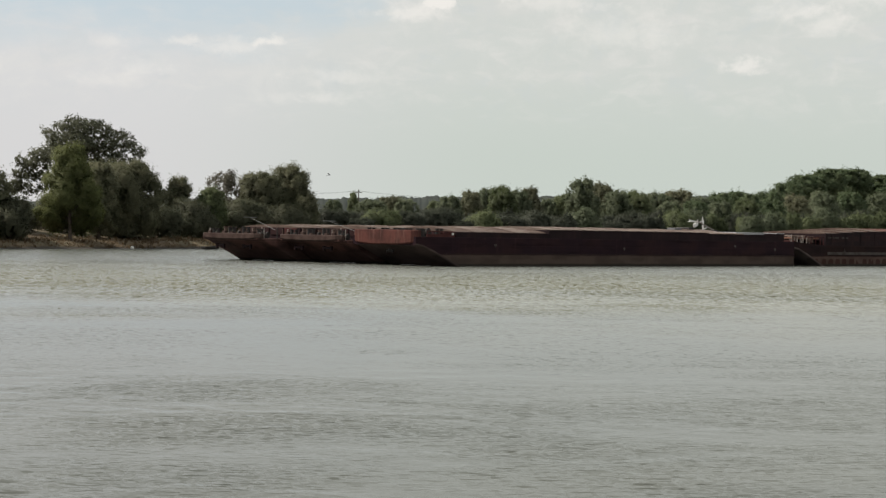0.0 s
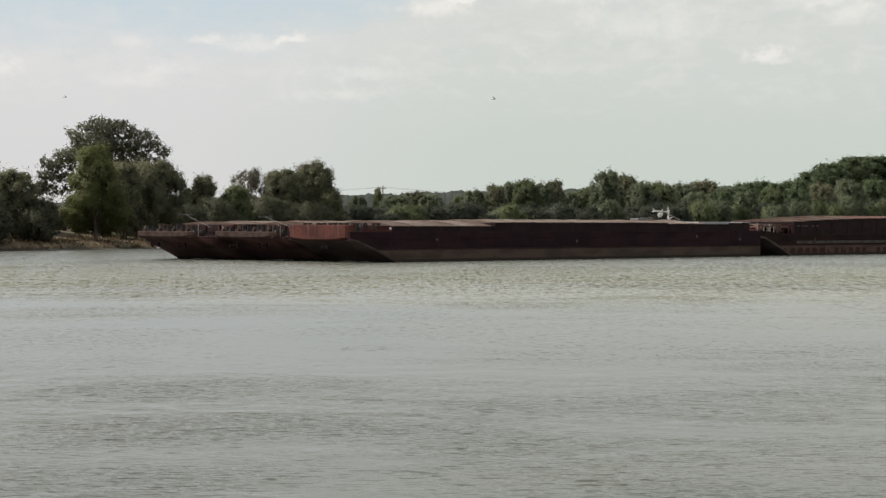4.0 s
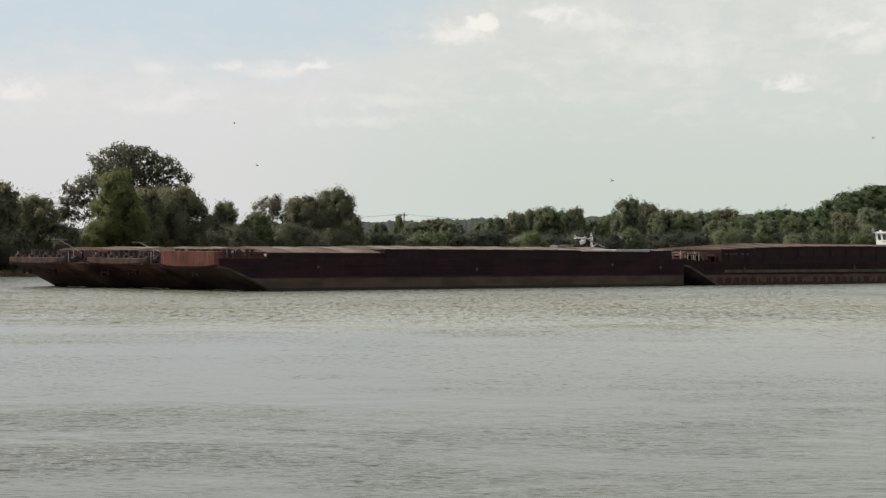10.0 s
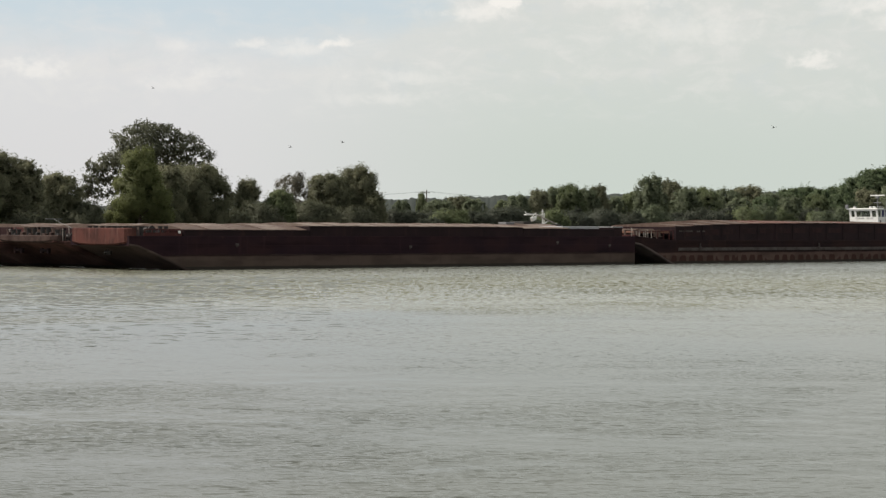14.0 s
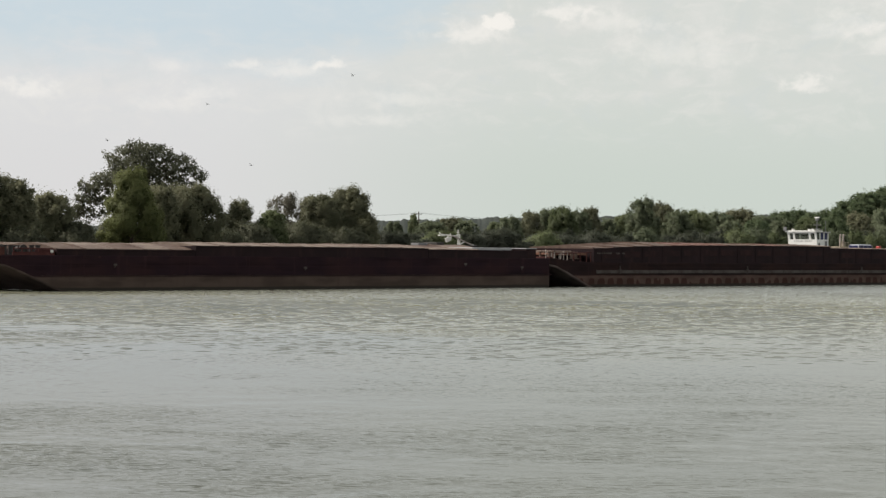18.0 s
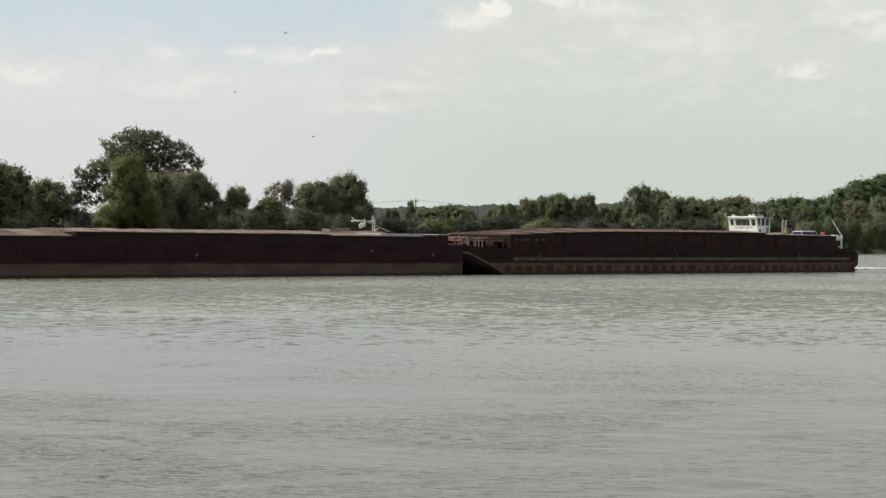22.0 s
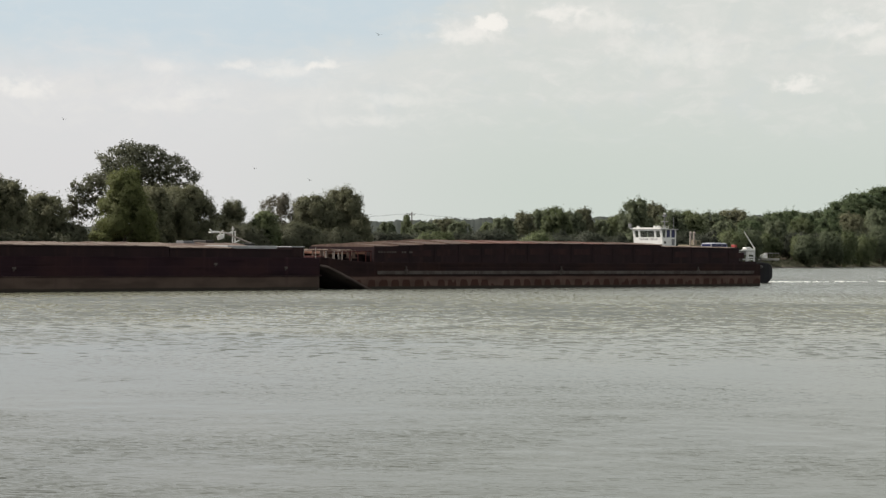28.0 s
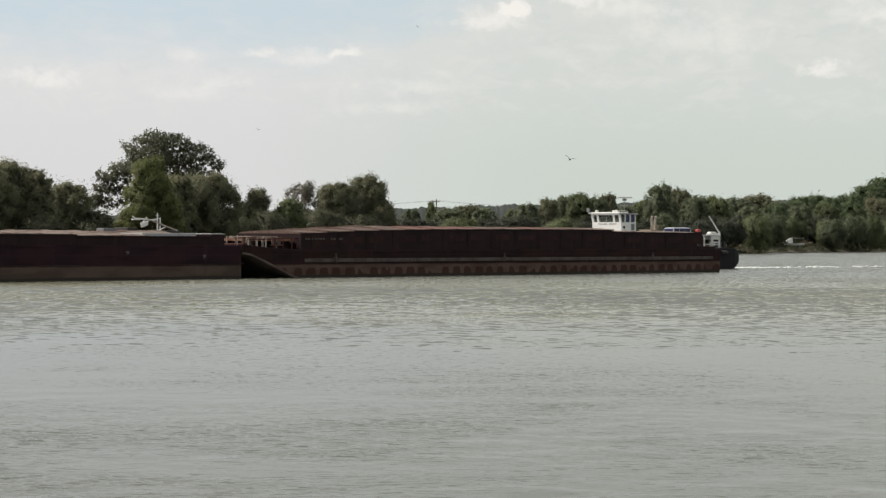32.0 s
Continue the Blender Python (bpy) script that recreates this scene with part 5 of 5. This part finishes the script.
def big_poplar():
    """Tall spreading tree with a broken outline and drooping low boughs."""
    rng = random.Random(5)
    x, y = -47.4, 299.0
    z = ground_z(x, y) - 0.1
    h = 20.6 - z
    root = thing("tree", "tall dark poplar with a broad broken crown", "tree", pose(x, y, z))
    part("trunk", limbs(rng, h, 5, 6.5, 0.55, 16), BARK, root)
    upper = ((-0.8, 15.4, 2.6, 1.9), (-2.8, 14.7, 2.0, 1.6), (1.2, 15.2, 2.4, 1.7), (3.4, 14.6, 2.4, 1.7), (5.4, 13.6, 2.3, 1.7), (7.0, 12.5, 1.9, 1.5), (8.3, 11.6, 1.4, 1.3),
             (2.4, 16.0, 1.8, 1.1), (-4.2, 13.4, 1.9, 1.7), (0.5, 13.2, 3.0, 2.0), (3.6, 12.6, 3.0, 2.0), (-2.0, 12.4, 2.8, 2.0), (6.4, 10.8, 2.1, 1.8), (-4.2, 11.6, 2.0, 1.8))
    lower = ((-5.6, 11.4, 2.0, 1.6), (-7.0, 10.8, 1.8, 1.4), (-8.3, 10.1, 1.3, 1.2), (-5.2, 9.6, 2.1, 1.4), (-7.2, 9.0, 1.8, 1.3), (-8.5, 8.1, 1.4, 1.1), (-9.7, 6.6, 1.3, 0.9),
             (-6.6, 7.6, 1.4, 0.9), (0.0, 9.6, 3.4, 2.4), (4.0, 9.4, 3.2, 2.4), (-2.8, 9.2, 2.2, 1.9), (2.0, 6.6, 3.2, 2.5), (5.4, 6.4, 2.6, 2.2), (-8.9, 7.0, 1.1, 0.8), (-7.6, 6.2, 1.2, 0.7), (-5.0, 7.4, 1.6, 1.2), (-4.6, 14.6, 1.4, 1.2), (-6.2, 10.2, 1.8, 1.5), (-7.9, 9.4, 1.5, 1.2), (-6.4, 8.5, 1.6, 1.2), (-8.0, 7.6, 1.4, 1.0))
    drooping = ((-7.4, 5.4, 1.4, 0.8), (-9.6, 5.5, 1.2, 0.7), (-5.8, 6.0, 1.3, 0.8), (-8.6, 6.2, 1.2, 0.7))
    middle = ((0.8, 11.4, 3.2, 2.2), (4.2, 11.2, 3.0, 2.2), (-2.6, 10.8, 2.4, 2.0), (2.4, 8.2, 3.4, 2.4), (2.0, 12.6, 2.6, 1.8), (5.6, 12.0, 2.2, 1.6), (-0.8, 13.6, 2.4, 1.6))
    lobes = []
    for cx, cz, r, rz in upper + middle + lower + drooping:
        for j in range(5):
            lobes.append((cx * 1.05 + rng.uniform(-1.0, 1.0) * r * 0.55, rng.uniform(-3.4, 3.4) * (1 - abs(cx) / 14), cz + 0.3 + rng.uniform(-0.4, 0.6) * rz * 0.6, r * rng.uniform(0.34, 0.58), r * 0.55, rz * rng.uniform(0.4, 0.7)))
    link("crown", leaves(5, lobes, 37000, 0.25, 0.5, 0.0, 0.16, 0.35, 0.2), LEAF_DARK, root)


big_poplar()

# bushes along the near part of the bank
for i, (x, y, top, w) in enumerate(((-49.1, 253.6, 6.6, 6.4), (-53.4, 243.0, 5.6, 7.5), (-33.7, 288.2, 6.6, 7.8), (-29.4, 295.4, 7.3, 7.9),
                                    (-23.4, 306.7, 7.8, 10.6), (-16.7, 313.7, 8.0, 8.4), (-58.5, 238.0, 3.6, 7.0), (-51.5, 268.0, 7.0, 7.0), (-47.5, 276.0, 7.0, 7.0), (-51.0, 258.5, 6.0, 5.5), (-38.2, 277.5, 4.0, 6.0), (-56.0, 241.5, 4.0, 6.0), (-62.0, 234.0, 4.5, 7.0))):
    tree(x, y, top, w, "bush", LEAF_SHADE, "dark rounded bush on the river bank", 51 + i, 260.0, 0.22, 0.02, "bush", "bush")



def bank_grass(seed, count, u0, u1, tall, material, label):
    """Tufts of grass on the earth of the far bank between two stretches of the waterline."""
    rng = np.random.default_rng(seed)
    verts, faces = [], []
    for i in range(count):
        u, v = rng.uniform(u0, u1), 0.9 + 9 * rng.random() ** 1.4
        p = BANK + ALONG * float(u) + INLAND * float(v)
        z = ground_z(p.x, p.y) - 0.05
        h, w = tall * rng.uniform(0.3, 1.0), rng.uniform(0.12, 0.4)
        for k in range(5):
            a = rng.uniform(0, 6.28)
            dx, dy = w * math.cos(a), w * math.sin(a)
            bx, by = p.x + dx * 0.6, p.y + dy * 0.6
            n = len(verts)
            verts += [(bx - dy * 0.25, by + dx * 0.25, z), (bx + dy * 0.25, by - dx * 0.25, z), (bx + dx, by + dy, z + h * rng.uniform(0.7, 1.2))]
            faces.append((n, n + 1, n + 2))
    me = bpy.data.meshes.new("grass")
    me.from_pydata(verts, [], faces)
    tagged(link("grass", me, material), label, "grass", kind="stuff")


GRASS = foliage("dry brown grass", (0.125, 0.088, 0.053), (0.180, 0.130, 0.080), (0.240, 0.185, 0.120))
bank_grass(8, 2600, -40, 75, 0.55, GRASS, "dry brown grass tufts on the bank")
bank_grass(9, 5000, 150, 400, 0.8, LEAF_SHADE, "dark green grass along the far waterline")


def mooring_float():
    x, y = -34.9, 266.0
    root = thing("mooring_float", "small white plastic mooring float at the water's edge", "float", pose(x, y, 0))
    bm = bmesh.new()
    bmesh.ops.create_uvsphere(bm, u_segments=12, v_segments=8, radius=0.24, matrix=Matrix.Translation((0, 0, 0.12)) @ Matrix.Diagonal((1, 1, 1.2, 1)))
    part("body", bm, WHITE, root, smooth=True)
    part("ring", tube(bmesh.new(), (0, 0, 0.38), (0, 0, 0.48), 0.05), IRON_DARK, root)


mooring_float()


# farther woods: a few grown trees, copied with a turn
def stock(kind, leaf, label, seed, h, w, density, size, name="tree", category="tree"):
    rng = random.Random(seed)
    root = thing(name, label, category, None, "woods on the far bank")
    lobes = crown_lobes(rng, h - 0.05, w - 0.2, h * 0.05, kind)
    part("trunk", limbs(rng, h, 1, w * 0.4, 0.25, 5), BARK, root)
    link("crown", leaves(seed, lobes, int(w * h * density), size, 0.6), leaf, root)
    return root, h, w


STOCK_TALL = [stock("plume", LEAF_FAR, "tall grey-green willow in the riverside wood", 71, 12, 8, 100, 0.26),
              stock("willow", LEAF_OLIVE, "tall olive-green tree in the riverside wood", 72, 12, 8, 100, 0.26),
              stock("plume", LEAF_FAR, "tall dull green tree in the riverside wood", 73, 12, 8, 100, 0.26),
              stock("willow", LEAF_WILLOW, "tall leaning willow in the riverside wood", 74, 12, 8, 100, 0.26)]
STOCK_LOW = [stock("bush", LEAF_BANK, "dark green bush along the far waterline", 81, 6, 7, 150, 0.24, "bush", "bush"),
             stock("bush", LEAF_BANK, "dull green bush along the far waterline", 82, 6, 7, 150, 0.24, "bush", "bush"),
             stock("bush", LEAF_BANK, "grey-green bush along the far waterline", 83, 6, 7, 150, 0.24, "bush", "bush")]
STOCK_HILL = [stock("willow", LEAF_HILL, "broad deep green tree on the wooded hill", 75, 12, 9, 80, 0.30),
              stock("willow", LEAF_HILL, "round dark tree on the wooded hill", 76, 12, 9, 80, 0.30)]
STOCK_PALE = [stock("bush", LEAF_PALE, "pale green willow bush along the far waterline", 84, 7, 7, 130, 0.25, "bush", "bush"),
              stock("bush", LEAF_FAR, "silvery willow bush along the far waterline", 85, 7, 7, 130, 0.25, "bush", "bush"),
              stock("bush", LEAF_OLIVE, "olive willow bush along the far waterline", 86, 7, 7, 130, 0.25, "bush", "bush")]
used = set()


def plant(stocks, i, x, y, top, width):
    root, h, w = stocks[i % len(stocks)]
    z = ground_z(x, y) - 0.15
    m = pose(x, y, z, 0, 0, (i * 137) % 360)
    sx, sz = width / w, (top - z) / h
    if root.name not in used:
        used.add(root.name)
        root.matrix_basis = m
        ob = root
    else:
        ob = copy_thing(root, m)
    ob.scale = (sx, sx, sz)
    return ob


MID = ((-12.3, 436.6, 10.1, 5.4), (-8.6, 475.8, 12.6, 3.2), (-3.7, 435.1, 10.2, 9.0), (0.6, 442.6, 11.1, 9.0), (4.0, 433.1, 10.5, 7.0), (10.4, 442.9, 10.2, 5.0), (12.5, 397.1, 10.8, 7.0),
       (17.2, 405.1, 12.0, 6.4), (21.8, 429.1, 13.3, 7.2), (24.5, 417.3, 13.5, 7.6), (28.6, 424.3, 12.9, 7.0), (32.6, 447.5, 14.0, 6.6), (37.5, 455.7, 11.6, 5.6), (49.0, 540.6, 14.1, 10.5),
       (45.4, 452.8, 16.7, 9.4), (53.2, 482.2, 16.3, 8.4), (55.7, 470.1, 14.3, 8.8), (63.9, 500.4, 14.8, 10.0), (77.5, 556.1, 15.8, 12.0), (88.2, 590.5, 17.3, 15.0), (87.6, 540.6, 14.4, 11.0))
HILL = ((94.8, 552.6, 16.0, 11.5), (105.5, 587.1, 17.7, 11.5), (108.5, 575.8, 16.4, 11.0), (126.3, 638.6, 19.0, 14.0), (140.0, 678.3, 22.8, 15.6), (155.9, 721.4, 27.5, 18.0),
        (168.5, 742.8, 30.3, 19.6), (184.2, 769.3, 31.7, 21.0), (201.8, 799.1, 29.9, 22.0), (207.1, 775.5, 25.9, 23.0))
LOW = ((-12.0, 332.7, 6.9, 6.6), (-8.3, 339.0, 6.6, 7.4), (-3.9, 346.4, 6.9, 8.0), (1.1, 351.7, 7.3, 8.0), (6.4, 360.6, 7.0, 7.2), (10.6, 361.3, 7.5, 6.4), (15.2, 368.9, 8.1, 7.4),
       (21.1, 379.0, 7.9, 8.4), (26.7, 388.5, 8.3, 7.8), (32.3, 394.7, 7.7, 7.8), (38.5, 405.1, 8.2, 8.0), (44.3, 414.9, 8.6, 8.2), (49.1, 419.8, 8.2, 7.4), (55.9, 434.5, 9.0, 8.0))
LOW_RIGHT = ((61.4, 440.6, 9.4, 7.2), (68.6, 456.1, 10.0, 7.9), (74.9, 463.4, 9.3, 6.9), (81.7, 478.3, 10.4, 7.1), (87.0, 496.8, 9.3, 6.0), (94.4, 499.8, 10.9, 8.0), (100.0, 506.0, 10.2, 6.9),
             (107.9, 522.5, 10.7, 8.3), (116.9, 541.1, 11.7, 8.6), (123.0, 544.8, 10.9, 8.0), (132.7, 564.5, 12.2, 9.6), (86.5, 486.0, 9.6, 7.0), (142.5, 581.1, 11.9, 9.8), (153.0, 598.8, 13.0, 10.0))
BEHIND = ((69.8, 477.7, 11.9, 8.4), (79.8, 501.1, 12.7, 9.2), (87.5, 507.6, 12.6, 9.3), (99.0, 533.6, 13.8, 9.7), (109.5, 551.4, 14.3, 10.6), (122.9, 580.7, 16.3, 11.2), (137.6, 612.0, 18.6, 13.1),
          (152.6, 637.4, 19.4, 13.6), (170.6, 667.9, 19.5, 14.2))
for i, q in enumerate(MID):
    plant(STOCK_TALL, i, *q)
for i, q in enumerate(HILL):
    plant(STOCK_HILL, i, *q)
for i, q in enumerate(BEHIND):
    plant(STOCK_HILL if i % 3 == 1 else STOCK_TALL, 3 * i, *q)
for i, q in enumerate(LOW + LOW_RIGHT):
    p = Vector(q[:2]) - INLAND * (3.0 if i < len(LOW) else 5.6)
    if 66 < q[0] < 84:
        p += INLAND * 7                  # an opening for the landing place
    far = i >= len(LOW)
    uneven = (0.0, -1.1, 0.5, -0.5, 0.9, -1.6)[i % 6]
    plant(STOCK_PALE if far or i % 4 == 2 else STOCK_LOW, i, p.x, p.y, q[2] + uneven * (0.7 if far else 1.0), q[3] * 1.1)
    p = Vector(q[:2]) + INLAND * 6 + ALONG * 3
    plant(STOCK_LOW, i + 1, p.x, p.y, ground_z(p.x, p.y) + (q[2] - 2) * 0.9, q[3])


# distant wooded ridge
def ridge(name, x0, x1, y, z, amp, seed, label, mat):
    verts, faces = [], []
    n = 2200
    for i in range(n + 1):
        x = x0 + (x1 - x0) * i / n
        t = z + 0.022 * (x + 200) + amp * noise.noise((x * 0.008, seed, 0)) + amp * 0.5 * abs(noise.noise((x * 0.045, seed, 1)))
        for j, (dy, f) in enumerate(((-60, -0.1), (-40, 0.35), (-18, 0.75), (0, 1.0), (80, 0.9))):
            crowns = amp * 0.8 * abs(noise.noise((x * 0.13, seed, 2 + 1.7 * j))) + amp * 0.3 * noise.noise((x * 0.5, seed, 3 + 2.3 * j))
            verts.append((x, y + dy + 8 * noise.noise((x * 0.04, j, seed)), t * f + (crowns if j else 0)))
    for i in range(n):
        for j in range(4):
            a = i * 5 + j
            faces.append((a, a + 5, a + 6, a + 1))
    me = bpy.data.meshes.new(name)
    me.from_pydata(verts, [], faces)
    me.shade_smooth()
    tagged(link(name, me, mat), label, "hill", kind="stuff")


# the bluish tint puts distance haze into the base colour of the woods
RIDGE = worn("haze-tinted distant woods", (0.055, 0.062, 0.058), (0.042, 0.048, 0.045), (0.072, 0.079, 0.073), 0.05, 1.0, 0.5, 0.0, False)
ridge("backdrop_hill", -700, 1500, 1750, 25, 3.5, 2.5, "distant low wooded ridge", RIDGE)


# ---- power line, boats, birds ----
def power_pole():
    x, y = -9.4, 610.0
    z = ground_z(x, y) - 0.2
    root = thing("power_pole", "weathered wooden power pole with a crossarm", "pole", pose(x, y, z))
    part("pole", tube(bmesh.new(), (0, 0, 0), (0, 0, 12.2), 0.22, 0.16), WOOD_POLE, root)
    part("crossarm", box(bmesh.new(), -1.0, 1.0, -0.08, 0.08, 11.3, 11.5), WOOD_POLE, root)
    for dx in (-0.9, 0.0, 0.9):
        part("insulator", tube(bmesh.new(), (dx, 0, 11.5 if dx else 12.2), (dx, 0, 11.8 if dx else 12.5), 0.09), WHITE, root)
    for dx, h in ((-0.9, 11.8), (0.9, 11.8)):
        bm = bmesh.new()
        for side in (-1, 1):
            pts = [(dx + side * 60 * i / 10, side * 12 * i / 10, h - 2.4 * (1 - (1 - 2 * i / 10) ** 2) * 0.5 - 0.12 * i) for i in range(11)]
            for a, b in zip(pts, pts[1:]):
                tube(bm, a, b, 0.018, sides=4)
        part("wire", bm, IRON_DARK, root)


def rowing_boat(x, y, turn, L, mat, label, z=0.0, cabin=False):
    root = thing("boat", label, "boat", pose(x, y, z, 0, 0, turn))
    bm = bmesh.new()
    rings = []
    for f, w, lift in ((0, 0.72, 0.02), (0.25, 0.95, 0.0), (0.6, 1.0, 0.02), (0.85, 0.62, 0.12), (1.0, 0.08, 0.28)):
        x0 = (f - 0.5) * L
        hw = 0.17 * L * w
        rings.append([(x0, -hw * 0.6, -0.1 + lift), (x0, hw * 0.6, -0.1 + lift), (x0, hw, 0.42 + lift), (x0, hw - 0.06, 0.42 + lift), (x0, hw * 0.5, 0.06 + lift), (x0, -hw * 0.5, 0.06 + lift), (x0, -hw + 0.06, 0.42 + lift), (x0, -hw, 0.42 + lift)])
    part("hull", loft(bm, rings), mat, root)
    for f in (-0.25, 0.12):
        part("thwart", box(bmesh.new(), f * L - 0.12, f * L + 0.12, -0.15 * L, 0.15 * L, 0.3, 0.34), WOOD_POLE, root)
    if cabin:
        for f in (-0.3, 0.2):
            part("block", box(bmesh.new(), f * L - 0.15, f * L + 0.15, -0.6, 0.6, -0.95, 0.02, 0.03), WOOD_POLE, root, "weathered timber block")
        bm = bmesh.new()
        loft(bm, [[(-0.02 * L, -0.13 * L, 0.4), (0.30 * L, -0.11 * L, 0.4), (0.30 * L, 0.11 * L, 0.4), (-0.02 * L, 0.13 * L, 0.4)], [(-0.02 * L, -0.12 * L, 1.0), (0.20 * L, -0.10 * L, 1.0), (0.20 * L, 0.10 * L, 1.0), (-0.02 * L, 0.12 * L, 1.0)], [(-0.02 * L, -0.11 * L, 1.55), (0.07 * L, -0.09 * L, 1.55), (0.07 * L, 0.09 * L, 1.55), (-0.02 * L, 0.11 * L, 1.55)]])
        part("cabin", bm, WHITE, root, "white cabin with a raked windscreen")
        part("awning", box(bmesh.new(), -0.46 * L, 0.02 * L, -0.16 * L, 0.16 * L, 1.6, 1.72, 0.04), GREY_LIGHT, root)
        for dx in (-0.44, -0.2, 0.0):
            for s in (-1, 1):
                part("stanchion", tube(bmesh.new(), (dx * L, s * 0.15 * L, 0.4), (dx * L, s * 0.15 * L, 1.62), 0.03), IRON_PALE, root)
    return root


power_pole()
rowing_boat(-25.0, 275.5, 55, 3.4, IRON_DARK, "dark tarred rowing boat moored at the bank")
bx, by = 79.0, 471.5
rowing_boat(bx, by, 192, 6.4, WHITE, "small white motor boat with an awning on blocks on the bank", ground_z(bx, by) + 0.75, True)


def bird():
    root = thing("bird", "small dark swallow in flight", "bird", None, "birds over the river")
    bm = bmesh.new()
    loft(bm, [[(x, r * math.cos(a), r * math.sin(a) + 0.01) for a in (0, 1.05, 2.09, 3.14, 4.19, 5.24)] for x, r in ((-0.12, 0.006), (-0.06, 0.022), (0.0, 0.030), (0.06, 0.022), (0.10, 0.006))])
    part("body", bm, BIRD, root)
    for s in (-1, 1):
        bm = bmesh.new()
        loft(bm, [[(0.03, s * 0.02, 0.02), (-0.05, s * 0.02, 0.02), (-0.05, s * 0.02, 0.03), (0.03, s * 0.02, 0.035)], [(0.04, s * 0.11, 0.08), (-0.02, s * 0.11, 0.08), (-0.02, s * 0.11, 0.085), (0.04, s * 0.11, 0.09)], [(-0.06, s * 0.22, 0.10), (-0.08, s * 0.22, 0.10), (-0.08, s * 0.22, 0.103), (-0.06, s * 0.22, 0.105)]])
        part("wing", bm, BIRD, root)
    bm = bmesh.new()
    for s in (-1, 1):
        box(bm, -0.22, -0.11, s * 0.02 - 0.012, s * 0.02 + 0.012, 0.005, 0.012)
    part("tail", bm, BIRD, root)
    root.scale = (0.55, 0.55, 0.55)
    return root


birds = [bird()]
for _ in range(4):
    birds.append(copy_thing(birds[0], pose(0, 100, 40)))
birds[3].scale = (0.9, 0.9, 0.9)


def motions():
    paths = [
        [(0, -2.3, 75, 5.5), (6, 4.5, 75, 8.8), (9, 5.2, 75, 6.2), (13, 13.6, 75, 6.9), (19, -5.5, 75, 10.7), (24, -6.3, 75, 11.4), (28, -2.5, 75, 11.8), (32, -1.9, 75, 11.6)],
        [(0, -27.4, 95, 8.7), (6, -11.5, 95, 7.1), (9, -8.8, 95, 9.1), (13, -15.1, 95, 10.2), (19, -11.2, 95, 10.5), (24, -10.1, 95, 10.3), (28, -9.2, 95, 7.4), (32, -10.2, 95, 8.7)],
        [(0, 29.9, 85, 11.6), (9, 23.9, 85, 9.1), (13, -2.3, 85, 7.3), (19, -8.7, 85, 7.1), (24, -4.3, 85, 8.2), (28, -5.8, 85, 6.5), (32, -5.6, 85, 16.3)],
        [(0, 21.2, 60, 5.7), (13, 17.0, 60, 6.4), (19, 15.9, 60, 5.4), (24, 19.0, 60, 5.1), (28, 22.0, 60, 6.0), (30.5, 16.5, 60, 6.5), (31.3, 2.3, 60, 5.0), (31.6, 2.75, 60, 5.4), (32, 3.2, 60, 5.9)],
        [(0, -23.4, 90, 11.1), (13, -7.0, 90, 7.1), (19, -16.6, 90, 8.5), (24, -12.1, 90, 8.2), (28, -17.6, 90, 9.4), (32, -26.9, 90, 10.5)],
    ]
    for ob, path in zip(birds, paths):
        rows_b = []
        for t, x, y, z in path:
            rows_b.append((t, pose(x, y, z, 20, -8, 20 + 2 * t)))
        walk(ob, rows_b)
    walk(water, [(0, pose(5, 2, 0)), (32, pose(-5, -2, 0))])
    # the gust comes over the stream with the wind and then lies before the convoy
    walk(gust, [(0, pose(-74, -8, 0)), (8, pose(-72, -7, 0)), (13, pose(-56, -5, 0)), (20, pose(-4, 0, 0)), (25, pose(2, 0, 0)), (32, pose(6, -1, 0))])

    def rows(s, lat):
        out = []
        for t, d in TRAVEL:
            p = START + AHEAD * (d - s) + Vector((AHEAD.y, -AHEAD.x)) * lat
            out.append((t, pose(p.x, p.y, 0, 0, 0, HEADING)))
        return out

    for ob, s, lat in convoy:
        walk(ob, rows(s, lat))
    # the radar bar turns once in about two and a half seconds
    walk(scanner[0], [(0.4 * i, pose(27.0, 4.2, 7.84, 0, 0, 41.3 - 180 * (0.4 * i - 29.2) / 1.238)) for i in range(81)])


motions()
